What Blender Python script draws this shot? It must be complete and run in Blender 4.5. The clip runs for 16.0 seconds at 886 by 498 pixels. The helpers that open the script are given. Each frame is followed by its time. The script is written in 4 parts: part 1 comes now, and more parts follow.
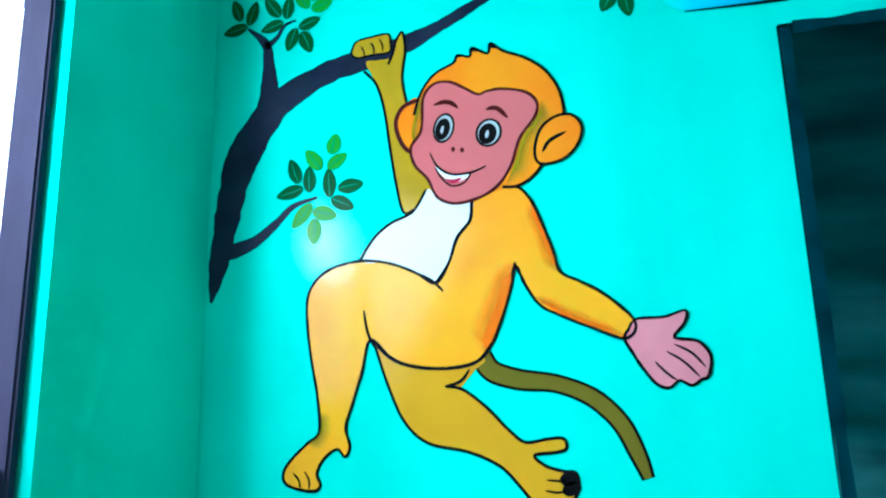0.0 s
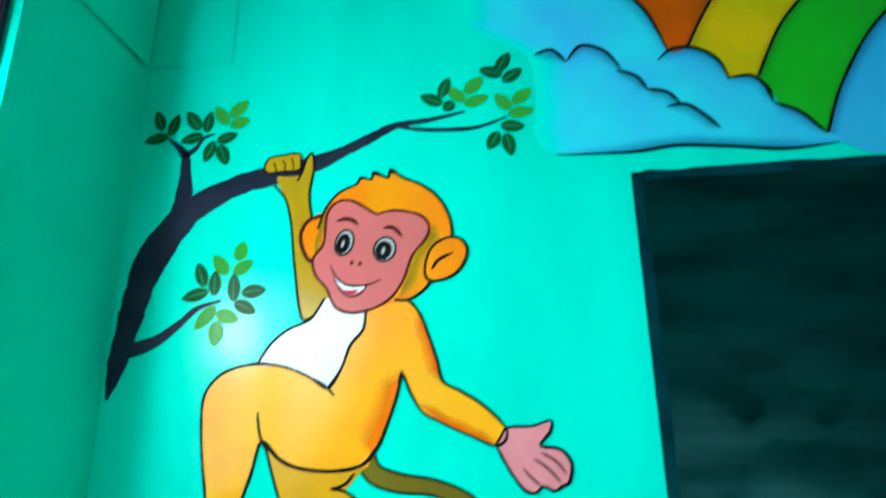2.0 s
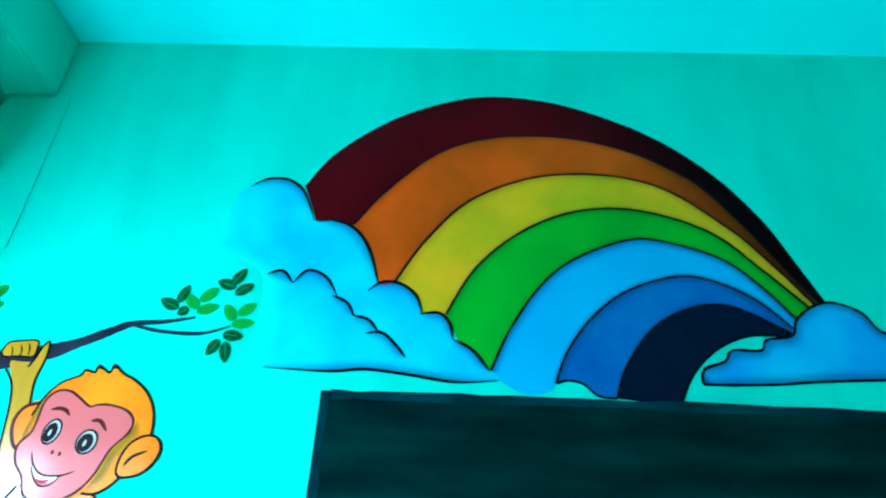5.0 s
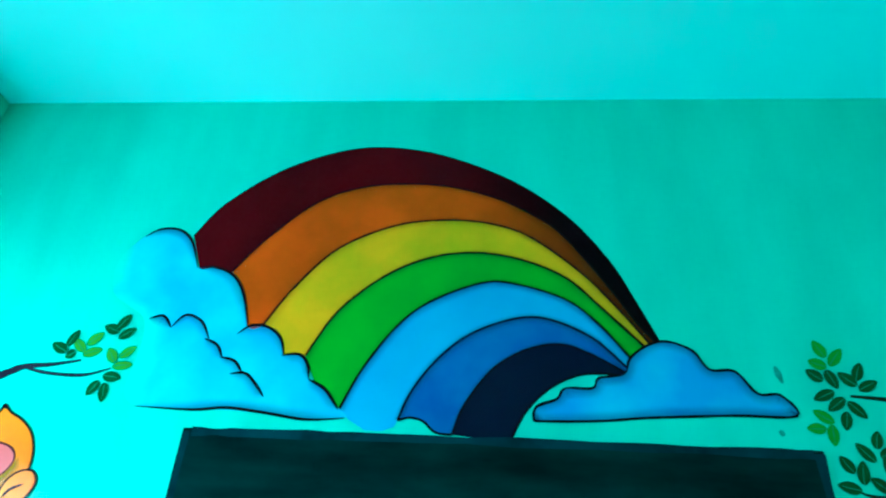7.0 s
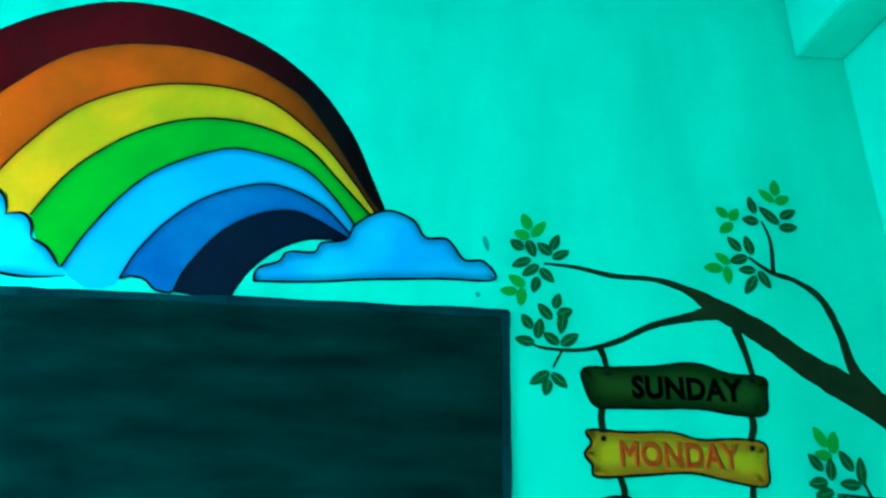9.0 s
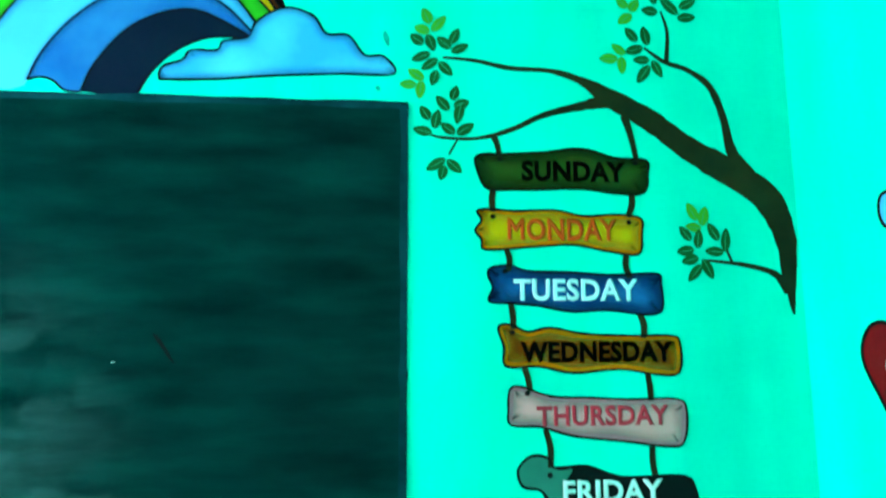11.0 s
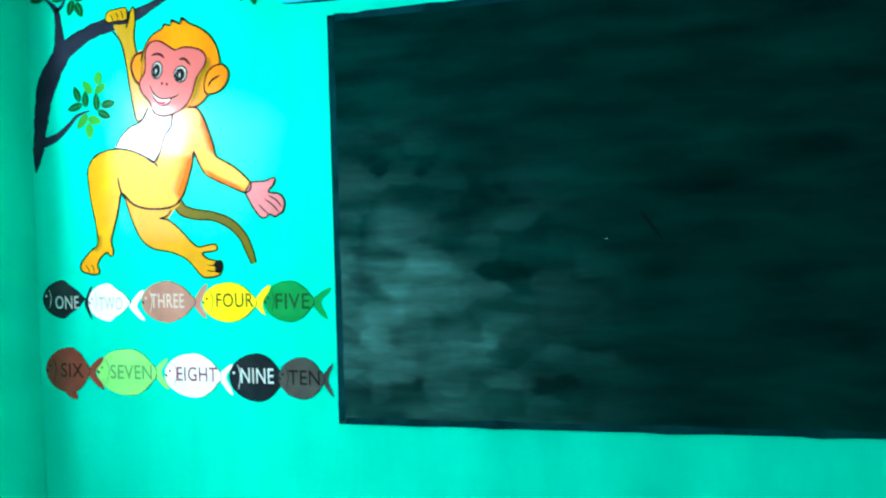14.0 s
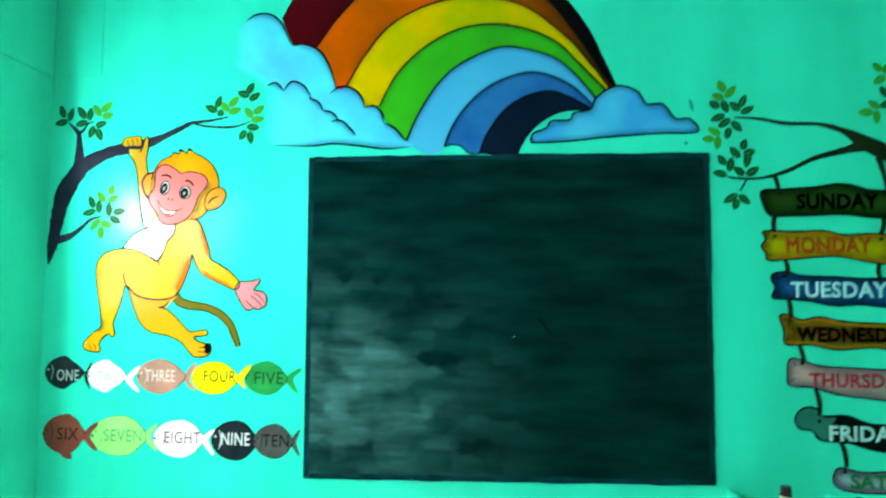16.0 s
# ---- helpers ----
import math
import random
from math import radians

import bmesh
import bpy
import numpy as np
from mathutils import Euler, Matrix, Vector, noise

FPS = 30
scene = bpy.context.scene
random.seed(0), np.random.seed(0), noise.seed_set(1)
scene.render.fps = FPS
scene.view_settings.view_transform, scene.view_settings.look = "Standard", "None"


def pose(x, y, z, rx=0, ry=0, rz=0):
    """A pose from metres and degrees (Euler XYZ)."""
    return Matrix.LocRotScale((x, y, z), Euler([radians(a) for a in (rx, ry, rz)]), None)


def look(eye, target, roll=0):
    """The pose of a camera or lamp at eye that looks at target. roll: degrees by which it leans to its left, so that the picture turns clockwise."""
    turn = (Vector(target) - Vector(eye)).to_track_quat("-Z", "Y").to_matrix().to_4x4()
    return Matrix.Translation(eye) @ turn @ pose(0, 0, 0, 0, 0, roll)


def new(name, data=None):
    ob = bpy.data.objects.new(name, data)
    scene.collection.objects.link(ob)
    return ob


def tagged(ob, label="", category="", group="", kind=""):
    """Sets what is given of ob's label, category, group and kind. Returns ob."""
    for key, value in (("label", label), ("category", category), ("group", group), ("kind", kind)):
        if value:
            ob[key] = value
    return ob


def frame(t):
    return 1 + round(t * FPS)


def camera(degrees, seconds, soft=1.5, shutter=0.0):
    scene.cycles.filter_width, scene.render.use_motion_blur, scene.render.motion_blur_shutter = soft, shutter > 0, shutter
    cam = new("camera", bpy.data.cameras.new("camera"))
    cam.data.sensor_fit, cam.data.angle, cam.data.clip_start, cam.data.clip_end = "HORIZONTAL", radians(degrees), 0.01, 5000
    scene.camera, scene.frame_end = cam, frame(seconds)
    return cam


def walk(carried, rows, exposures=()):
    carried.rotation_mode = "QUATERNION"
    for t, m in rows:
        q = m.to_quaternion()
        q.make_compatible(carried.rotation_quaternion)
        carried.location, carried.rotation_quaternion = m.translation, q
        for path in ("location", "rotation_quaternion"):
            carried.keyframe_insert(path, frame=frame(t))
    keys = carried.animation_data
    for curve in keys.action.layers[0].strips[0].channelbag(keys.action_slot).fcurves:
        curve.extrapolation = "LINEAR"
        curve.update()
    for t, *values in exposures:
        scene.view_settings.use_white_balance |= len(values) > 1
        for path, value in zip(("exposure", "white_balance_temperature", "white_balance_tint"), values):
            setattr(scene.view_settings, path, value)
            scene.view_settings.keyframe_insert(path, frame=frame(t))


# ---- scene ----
cam = camera(69.7, 16.0, soft=2.1, shutter=0.4)
PATH = [
    (0, (-0.334, -1.108, 1.519), (-0.793, 0.802, 1.895), -1.5),
    (0.5, (-0.347, -1.095, 1.52), (-0.761, 0.812, 1.959), -0.6),
    (1, (-0.348, -1.132, 1.529), (-0.73, 0.791, 1.924), 0.3),
    (1.5, (-0.323, -1.177, 1.525), (-0.637, 0.751, 1.953), -0.4),
    (2, (-0.239, -1.213, 1.553), (-0.471, 0.678, 2.163), -0.8),
    (2.5, (-0.119, -1.232, 1.617), (-0.32, 0.613, 2.362), 1.4),
    (3, (-0.043, -1.245, 1.624), (-0.242, 0.558, 2.467), 2.4),
    (3.5, (0.058, -1.309, 1.632), (-0.184, 0.46, 2.533), 3.7),
    (4, (0.137, -1.374, 1.639), (-0.077, 0.398, 2.541), 4.6),
    (4.5, (0.229, -1.387, 1.658), (0.091, 0.351, 2.639), 3.4),
    (4.7, (0.26, -1.398, 1.66), (0.196, 0.342, 2.643), 2.8),
    (6.8, (0.727, -1.539, 1.691), (0.531, 0.173, 2.706), 3.7),
    (7, (0.762, -1.549, 1.692), (0.6, 0.164, 2.711), 3.5),
    (7.5, (0.859, -1.523, 1.685), (0.692, 0.241, 2.612), 2.7),
    (8, (0.99, -1.509, 1.666), (0.991, 0.266, 2.586), 2.5),
    (8.2, (1.056, -1.515, 1.666), (1.149, 0.275, 2.554), 1.4),
    (10.3, (1.411, -1.673, 1.503), (1.543, 0.259, 2.001), 1.6),
    (10.5, (1.435, -1.67, 1.476), (1.605, 0.267, 1.947), 0.5),
    (11, (1.485, -1.658, 1.446), (1.639, 0.316, 1.728), -0.2),
    (11.5, (1.552, -1.66, 1.452), (1.685, 0.335, 1.466), -0.9),
    (12, (1.503, -1.653, 1.475), (1.544, 0.329, 1.207), -0.2),
    (12.5, (1.282, -1.745, 1.423), (1.115, 0.231, 1.169), -0.1),
    (12.6, (1.252, -1.788, 1.403), (1.011, 0.184, 1.179), -1.2),
    (12.8, (1.149, -1.822, 1.364), (0.817, 0.142, 1.176), -1.1),
    (13, (1.085, -1.832, 1.363), (0.677, 0.112, 1.129), -0.5),
    (13.5, (0.9, -1.8, 1.406), (0.455, 0.147, 1.306), -1.8),
    (14, (0.737, -1.815, 1.417), (0.303, 0.136, 1.371), -1.5),
    (14.5, (0.682, -1.946, 1.451), (0.36, 0.028, 1.496), -2.6),
    (15, (0.698, -2.13, 1.516), (0.472, -0.144, 1.595), -1.8),
    (15.5, (0.717, -2.303, 1.524), (0.456, -0.321, 1.602), -2.3),
    (16, (0.728, -2.426, 1.57), (0.562, -0.437, 1.696), 0.3),
]
EXPOSURES = [(0.0, 0.5, 5100, 10), (1.5, 0.45, 5400, 10), (2.0, 0.42, 6100, 10), (2.5, 0.52, 6000, 10), (3.5, 0.65, 5200, 10), (4.5, 0.85, 5100, 10), (7.0, 0.95, 5400, 10), (7.5, 0.95, 5450, 10), (8.0, 1.2, 5500, 10), (10.5, 1.85, 5900, 10), (11.0, 2.15, 6450, 10), (12.0, 2.2, 6400, 10), (13.0, 1.3, 5500, 10), (14.5, 0.95, 6600, 10), (16.0, 1.2, 7000, 10)]
walk(cam, [(t, look(eye, target, roll)) for t, eye, target, roll in PATH], EXPOSURES)

# ---- light ----
world = bpy.data.worlds.new("daylight")
scene.world = world
world.use_nodes = True
_wn = world.node_tree
_sky = _wn.nodes.new("ShaderNodeTexSky")
_sky.sky_type, _sky.sun_disc = "NISHITA", False
_sky.sun_elevation, _sky.sun_rotation = radians(58), radians(257)
_wn.links.new(_sky.outputs[0], _wn.nodes["Background"].inputs[0])
_wn.nodes["Background"].inputs[1].default_value = 0.15


def lamp(name, m, size_x, size_y, watts, colour):
    data = bpy.data.lights.new(name, "AREA")
    data.shape, data.size, data.size_y, data.energy, data.color = "RECTANGLE", size_x, size_y, watts, colour
    ob = new(name, data)
    ob.matrix_world = m
    return ob


LEFT, RIGHT, BACK, TOP = -1.085, 2.60, -5.2, 3.182
sun_data = bpy.data.lights.new("sun", "SUN")
sun_data.energy, sun_data.angle, sun_data.color = 5.0, radians(0.5), (1.0, 0.97, 0.90)
sun = new("sun", sun_data)
sun.matrix_world = look((-4.0, -1.0, 6.5), (0.0, -0.1, 0.0))
# daylight in the opening of the near side window, with the patch of bright sky in its upper pane
lamp("window_daylight", look((LEFT - 0.15, -1.00, 1.78), (0.7, -0.30, 0.40)), 1.08, 0.80, 16.0, (0.80, 0.93, 1.0))
lamp("bright_sky_patch", look((LEFT - 0.14, -0.88, 1.96), (1.0, -0.60, 1.80)), 0.19, 0.18, 9.5, (0.84, 0.95, 1.0))
# added fill: two lamps in an unseen rear window that evens the room light
lamp("window_daylight", look((LEFT - 0.13, -3.70, 1.75), (1.0, -2.9, 1.10)), 1.5, 1.35, 4.5, (0.94, 1.0, 1.0))
lamp("bright_sky_patch", look((LEFT - 0.12, -3.75, 2.68), (1.0, -3.6, 2.4)), 1.45, 0.30, 4.5, (0.94, 1.0, 1.0))


# ---- materials ----
def material(name, colour, second=None, grain=9.0, blend=0.5, rough=0.14, relief=0.04, relief_scale=60.0, stretch=(1, 1, 1),
             detail=5.0, metal=0.0, low=0.35, high=0.65, spec=0.05):
    """Procedural surface: two tones mixed by noise at two scales, with fine relief and uneven gloss."""
    mat = bpy.data.materials.new(name)
    mat.use_nodes = True
    nt = mat.node_tree
    bsdf = nt.nodes["Principled BSDF"]
    link = nt.links.new
    tc = nt.nodes.new("ShaderNodeTexCoord")
    mp = nt.nodes.new("ShaderNodeMapping")
    mp.inputs["Scale"].default_value = stretch
    link(tc.outputs["Object"], mp.inputs[0])
    n1 = nt.nodes.new("ShaderNodeTexNoise")
    n1.inputs["Scale"].default_value, n1.inputs["Detail"].default_value = grain, detail
    link(mp.outputs[0], n1.inputs["Vector"])
    ramp = nt.nodes.new("ShaderNodeMapRange")
    ramp.inputs["From Min"].default_value, ramp.inputs["From Max"].default_value = low, high
    ramp.inputs["To Max"].default_value = blend
    link(n1.outputs[0], ramp.inputs[0])
    mix = nt.nodes.new("ShaderNodeMix")
    mix.data_type = "RGBA"
    second = second or tuple(c * 0.72 for c in colour)
    mix.inputs["A"].default_value, mix.inputs["B"].default_value = (*colour, 1), (*second, 1)
    link(ramp.outputs[0], mix.inputs["Factor"])
    link(mix.outputs["Result"], bsdf.inputs["Base Color"])
    n2 = nt.nodes.new("ShaderNodeTexNoise")
    n2.inputs["Scale"].default_value, n2.inputs["Detail"].default_value = relief_scale, 4.0
    link(mp.outputs[0], n2.inputs["Vector"])
    bump = nt.nodes.new("ShaderNodeBump")
    bump.inputs["Strength"].default_value, bump.inputs["Distance"].default_value = relief, 0.01
    link(n2.outputs[0], bump.inputs["Height"])
    link(bump.outputs[0], bsdf.inputs["Normal"])
    gloss = nt.nodes.new("ShaderNodeMapRange")
    gloss.inputs["To Min"].default_value, gloss.inputs["To Max"].default_value = rough - 0.07, rough + 0.07
    link(n2.outputs[0], gloss.inputs[0])
    link(gloss.outputs[0], bsdf.inputs["Roughness"])
    bsdf.inputs["Metallic"].default_value = metal
    bsdf.inputs["Specular IOR Level"].default_value = spec
    return mat


def faded(name, colour, ground, start, end, wobble=0.10, second=None, step=None):
    """Airbrushed paint that thins out into the wall colour between two x positions, which may shift between two heights (z, z, shift)."""
    mat = material(name, colour, second or tuple(min(1, c * 1.35 + 0.01) for c in colour), grain=5.0, blend=0.9, spec=0.02)
    nt = mat.node_tree
    link = nt.links.new
    mix = [n for n in nt.nodes if n.bl_idname == "ShaderNodeMix"][0]
    tc = [n for n in nt.nodes if n.bl_idname == "ShaderNodeTexCoord"][0]
    sep = nt.nodes.new("ShaderNodeSeparateXYZ")
    link(tc.outputs["Object"], sep.inputs[0])
    ns = nt.nodes.new("ShaderNodeTexNoise")
    ns.inputs["Scale"].default_value = 7.0
    link(tc.outputs["Object"], ns.inputs["Vector"])
    ad = nt.nodes.new("ShaderNodeMath")
    ad.operation = "MULTIPLY_ADD"
    ad.inputs[1].default_value = wobble
    link(ns.outputs[0], ad.inputs[0])
    link(sep.outputs[0], ad.inputs[2])
    if step:
        rise = nt.nodes.new("ShaderNodeMapRange")
        rise.inputs["From Min"].default_value, rise.inputs["From Max"].default_value, rise.inputs["To Max"].default_value = step
        link(sep.outputs[2], rise.inputs[0])
        both = nt.nodes.new("ShaderNodeMath")
        link(ad.outputs[0], both.inputs[0])
        link(rise.outputs[0], both.inputs[1])
        ad = both
    mr = nt.nodes.new("ShaderNodeMapRange")
    mr.interpolation_type = "SMOOTHSTEP"
    mr.inputs["From Min"].default_value, mr.inputs["From Max"].default_value = start, end
    link(ad.outputs[0], mr.inputs[0])
    top = nt.nodes.new("ShaderNodeMix")
    top.data_type = "RGBA"
    top.inputs["A"].default_value = (*ground, 1)
    link(mr.outputs[0], top.inputs["Factor"])
    link(mix.outputs["Result"], top.inputs["B"])
    link(top.outputs["Result"], nt.nodes["Principled BSDF"].inputs["Base Color"])
    return mat


WALL = (0.0, 0.70, 0.51)
M_WALL = material("turquoise_wall_paint", WALL, (0.0, 0.53, 0.37), grain=2.4, blend=0.65, rough=0.20, relief=0.06, relief_scale=9.0, stretch=(1.5, 1.5, 0.35), spec=0.12)
M_CEIL = material("pale_ceiling_paint", (0.16, 0.92, 0.93), (0.13, 0.88, 0.89), grain=2.0, rough=0.6)
M_FLOOR = material("cement_floor", (0.68, 0.68, 0.65), (0.58, 0.58, 0.56), grain=3.0, rough=0.5)
M_BOARD = material("blackboard_paint", (0.0000, 0.0085, 0.0088), (0.0004, 0.034, 0.031), grain=3.4, blend=0.9, rough=0.6,
                   relief=0.05, relief_scale=30.0, stretch=(1.0, 1.0, 4.0), low=0.34, high=0.80, detail=8.0, spec=0.0)


def chalk_and_sheen(mat, dust):
    """Wiped chalk, thickest over the lower corner by the fish, with the window's sheen there put into its colour."""
    nt = mat.node_tree
    link = nt.links.new
    tc = [n for n in nt.nodes if n.bl_idname == "ShaderNodeTexCoord"][0]
    base = [n for n in nt.nodes if n.bl_idname == "ShaderNodeMix"][0]
    mp = nt.nodes.new("ShaderNodeMapping")
    mp.inputs["Scale"].default_value = (1.1, 0.0, 1.7)
    link(tc.outputs["Object"], mp.inputs[0])
    warp = nt.nodes.new("ShaderNodeTexNoise")
    warp.inputs["Scale"].default_value, warp.inputs["Detail"].default_value = 9.0, 3.0
    link(tc.outputs["Object"], warp.inputs["Vector"])
    bend = nt.nodes.new("ShaderNodeMix")
    bend.data_type, bend.blend_type = "RGBA", "LINEAR_LIGHT"
    bend.inputs["Factor"].default_value = 0.022
    link(mp.outputs[0], bend.inputs["A"])
    link(warp.outputs["Color"], bend.inputs["B"])
    total = None
    for scale, weight in ((3.2, 0.5), (7.5, 0.5)):
        cells = nt.nodes.new("ShaderNodeTexVoronoi")
        cells.feature, cells.distance = "SMOOTH_F1", "CHEBYCHEV"
        cells.inputs["Scale"].default_value, cells.inputs["Smoothness"].default_value = scale, 0.35
        link(bend.outputs["Result"], cells.inputs["Vector"])
        bit = nt.nodes.new("ShaderNodeMath")
        bit.operation = "MULTIPLY_ADD"
        bit.inputs[1].default_value, bit.inputs[2].default_value = weight, 0.0
        link(cells.outputs["Color"], bit.inputs[0])
        if total:
            link(total.outputs[0], bit.inputs[2])
        total = bit
    cut = nt.nodes.new("ShaderNodeMapRange")
    cut.inputs["From Min"].default_value, cut.inputs["From Max"].default_value = 0.22, 0.90
    link(total.outputs[0], cut.inputs[0])
    sep = nt.nodes.new("ShaderNodeVectorMath")
    sep.operation = "DISTANCE"
    sep.inputs[1].default_value = (0.16, 0.0, 1.04)
    link(tc.outputs["Object"], sep.inputs[0])
    near = nt.nodes.new("ShaderNodeMapRange")
    near.interpolation_type = "SMOOTHSTEP"
    near.inputs["From Min"].default_value, near.inputs["From Max"].default_value = 0.85, 0.0
    near.inputs["To Min"].default_value, near.inputs["To Max"].default_value = 0.015, 1.0
    link(sep.outputs["Value"], near.inputs[0])
    lie = nt.nodes.new("ShaderNodeMapping")
    lie.inputs["Scale"].default_value = (1.7, 0.0, 8.5)
    link(tc.outputs["Object"], lie.inputs[0])
    wipe = nt.nodes.new("ShaderNodeTexNoise")
    wipe.inputs["Scale"].default_value, wipe.inputs["Detail"].default_value = 2.0, 6.0
    link(lie.outputs[0], wipe.inputs["Vector"])
    strokes_of = nt.nodes.new("ShaderNodeMapRange")
    strokes_of.inputs["From Min"].default_value, strokes_of.inputs["From Max"].default_value = 0.36, 0.66
    strokes_of.inputs["To Min"].default_value = 0.30
    link(wipe.outputs[0], strokes_of.inputs[0])
    streaked = nt.nodes.new("ShaderNodeMath")
    streaked.operation = "MULTIPLY"
    link(cut.outputs[0], streaked.inputs[0])
    link(strokes_of.outputs[0], streaked.inputs[1])
    mul = nt.nodes.new("ShaderNodeMath")
    mul.operation = "MULTIPLY"
    link(streaked.outputs[0], mul.inputs[0])
    link(near.outputs[0], mul.inputs[1])
    top = nt.nodes.new("ShaderNodeMix")
    top.data_type = "RGBA"
    top.inputs["B"].default_value = (*dust, 1)
    link(mul.outputs[0], top.inputs["Factor"])
    link(base.outputs["Result"], top.inputs["A"])
    link(top.outputs["Result"], nt.nodes["Principled BSDF"].inputs["Base Color"])


# pale lower corner: chalk smears plus the window's sheen, both in the base colour
chalk_and_sheen(M_BOARD, (0.070, 0.220, 0.220))
M_LINE = material("black_outline_paint", (0.002, 0.002, 0.003), (0.007, 0.006, 0.006), rough=0.40, spec=0.04)
M_BARK = material("dark_bark_paint", (0.010, 0.013, 0.027), (0.032, 0.036, 0.060), grain=10.0, rough=0.36)
M_BARK2 = material("dark_olive_bark_paint", (0.010, 0.014, 0.005), (0.030, 0.030, 0.010), grain=10.0, rough=0.36)
M_LEAF_D = material("dark_leaf_paint", (0.004, 0.055, 0.014), (0.008, 0.10, 0.022), grain=30.0, blend=0.9, spec=0.04)
M_LEAF_L = material("light_leaf_paint", (0.06, 0.34, 0.02), (0.02, 0.20, 0.02), grain=30.0, blend=0.9, spec=0.04)
M_VEIN = material("pale_vein_paint", (0.02, 0.30, 0.16), (0.012, 0.16, 0.07), grain=30.0)
M_FUR = material("yellow_fur_paint", (0.86, 0.39, 0.004), (0.82, 0.25, 0.003), grain=3.4, blend=0.8, spec=0.26)
M_HEAD = material("orange_hair_paint", (0.78, 0.17, 0.002), (0.80, 0.27, 0.003), grain=5.0, blend=0.8, spec=0.14)
M_ARM = material("olive_fur_paint", (0.36, 0.21, 0.004), (0.52, 0.29, 0.004), grain=6.0, blend=0.9, spec=0.26)
M_LEG = material("dull_yellow_fur_paint", (0.66, 0.31, 0.005), (0.56, 0.26, 0.005), grain=5.0, blend=0.8, spec=0.26)
M_TAIL = material("olive_tail_paint", (0.16, 0.12, 0.010), (0.10, 0.075, 0.010), grain=6.0)
M_PINK = material("pink_skin_paint", (0.60, 0.130, 0.125), (0.50, 0.12, 0.11), grain=7.0, spec=0.14)
M_PALM = material("pale_pink_paint", (0.70, 0.23, 0.25), (0.58, 0.16, 0.18), grain=14.0)
M_WHITE = material("white_paint", (0.80, 0.82, 0.80), (0.70, 0.76, 0.75), grain=6.0, rough=0.34, spec=0.26)
M_GREY = material("grey_paint", (0.42, 0.46, 0.46), grain=10.0)
M_ORANGE = faded("orange_band_paint", (0.70, 0.080, 0.001), (0.10, 0.018, 0.001), 1.15, 0.72, second=(0.36, 0.055, 0.001))
M_YELLOW = material("yellow_band_paint", (0.78, 0.38, 0.001), (0.40, 0.34, 0.001), grain=4.0, blend=0.9, low=0.40, high=0.62, spec=0.02)
M_GREEN = material("green_band_paint", (0.02, 0.38, 0.012), (0.02, 0.24, 0.012), grain=3.5, blend=0.7, spec=0.02)
M_SKY = material("light_blue_paint", (0.05, 0.40, 0.68), (0.035, 0.31, 0.62), grain=3.5, blend=0.7, spec=0.02)
M_BLUE = material("blue_band_paint", (0.006, 0.085, 0.32), (0.016, 0.15, 0.40), grain=6.0, blend=0.9, spec=0.02)
M_NAVY = material("navy_band_paint", (0.002, 0.005, 0.018), (0.004, 0.009, 0.025), grain=6.0)
M_MAROON = faded("maroon_paint", (0.052, 0.0012, 0.003), (0.003, 0.001, 0.002), 1.05, 0.55, second=(0.085, 0.0016, 0.004))
M_CLOUD = faded("airbrushed_cloud_paint", (0.05, 0.42, 0.72), WALL, -0.150, -0.060, second=(0.04, 0.64, 0.72), step=(2.36, 2.46, 0.14))
M_CLOUD2 = material("blue_cloud_paint", (0.025, 0.32, 0.70), (0.07, 0.52, 0.78), grain=3.5, blend=0.9, low=0.40, high=0.62)


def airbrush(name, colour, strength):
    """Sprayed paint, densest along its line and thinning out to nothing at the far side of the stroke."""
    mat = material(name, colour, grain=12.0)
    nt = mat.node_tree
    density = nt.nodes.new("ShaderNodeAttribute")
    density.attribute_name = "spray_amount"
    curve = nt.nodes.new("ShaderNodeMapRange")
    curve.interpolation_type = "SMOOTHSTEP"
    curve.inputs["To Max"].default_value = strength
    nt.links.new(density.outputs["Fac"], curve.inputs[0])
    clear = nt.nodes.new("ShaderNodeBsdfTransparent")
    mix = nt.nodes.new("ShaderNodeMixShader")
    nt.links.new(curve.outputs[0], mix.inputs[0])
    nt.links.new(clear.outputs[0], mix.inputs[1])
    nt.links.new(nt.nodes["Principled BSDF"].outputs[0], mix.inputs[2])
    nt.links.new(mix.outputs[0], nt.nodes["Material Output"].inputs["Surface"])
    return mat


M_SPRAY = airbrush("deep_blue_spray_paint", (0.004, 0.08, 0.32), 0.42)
M_SPRAY2 = airbrush("dark_spray_paint", (0.012, 0.030, 0.015), 0.22)
M_WARM = airbrush("orange_shading_paint", (0.85, 0.16, 0.002), 0.75)
M_OLIVE = airbrush("olive_shading_paint", (0.30, 0.22, 0.004), 0.75)
M_BROWN = material("maroon_outline_paint", (0.055, 0.006, 0.006), (0.10, 0.012, 0.010), rough=0.35)
M_TONGUE = material("red_tongue_paint", (0.45, 0.02, 0.06), (0.32, 0.015, 0.05), rough=0.35)
M_SMUDGE = material("smudged_green_paint", (0.0, 0.36, 0.28), (0.01, 0.24, 0.18), grain=40.0, blend=0.9)
M_MARGIN = material("blue_black_margin_paint", (0.001, 0.016, 0.022), (0.004, 0.042, 0.055), grain=9.0, blend=0.9, spec=0.0)
M_WOOD = material("stained_window_wood", (0.035, 0.030, 0.055), (0.022, 0.018, 0.035), grain=8.0, stretch=(4, 4, 0.6), rough=0.45)
M_GLASSY = material("brown_bottle_plastic", (0.045, 0.022, 0.016), (0.025, 0.013, 0.010), rough=0.25)
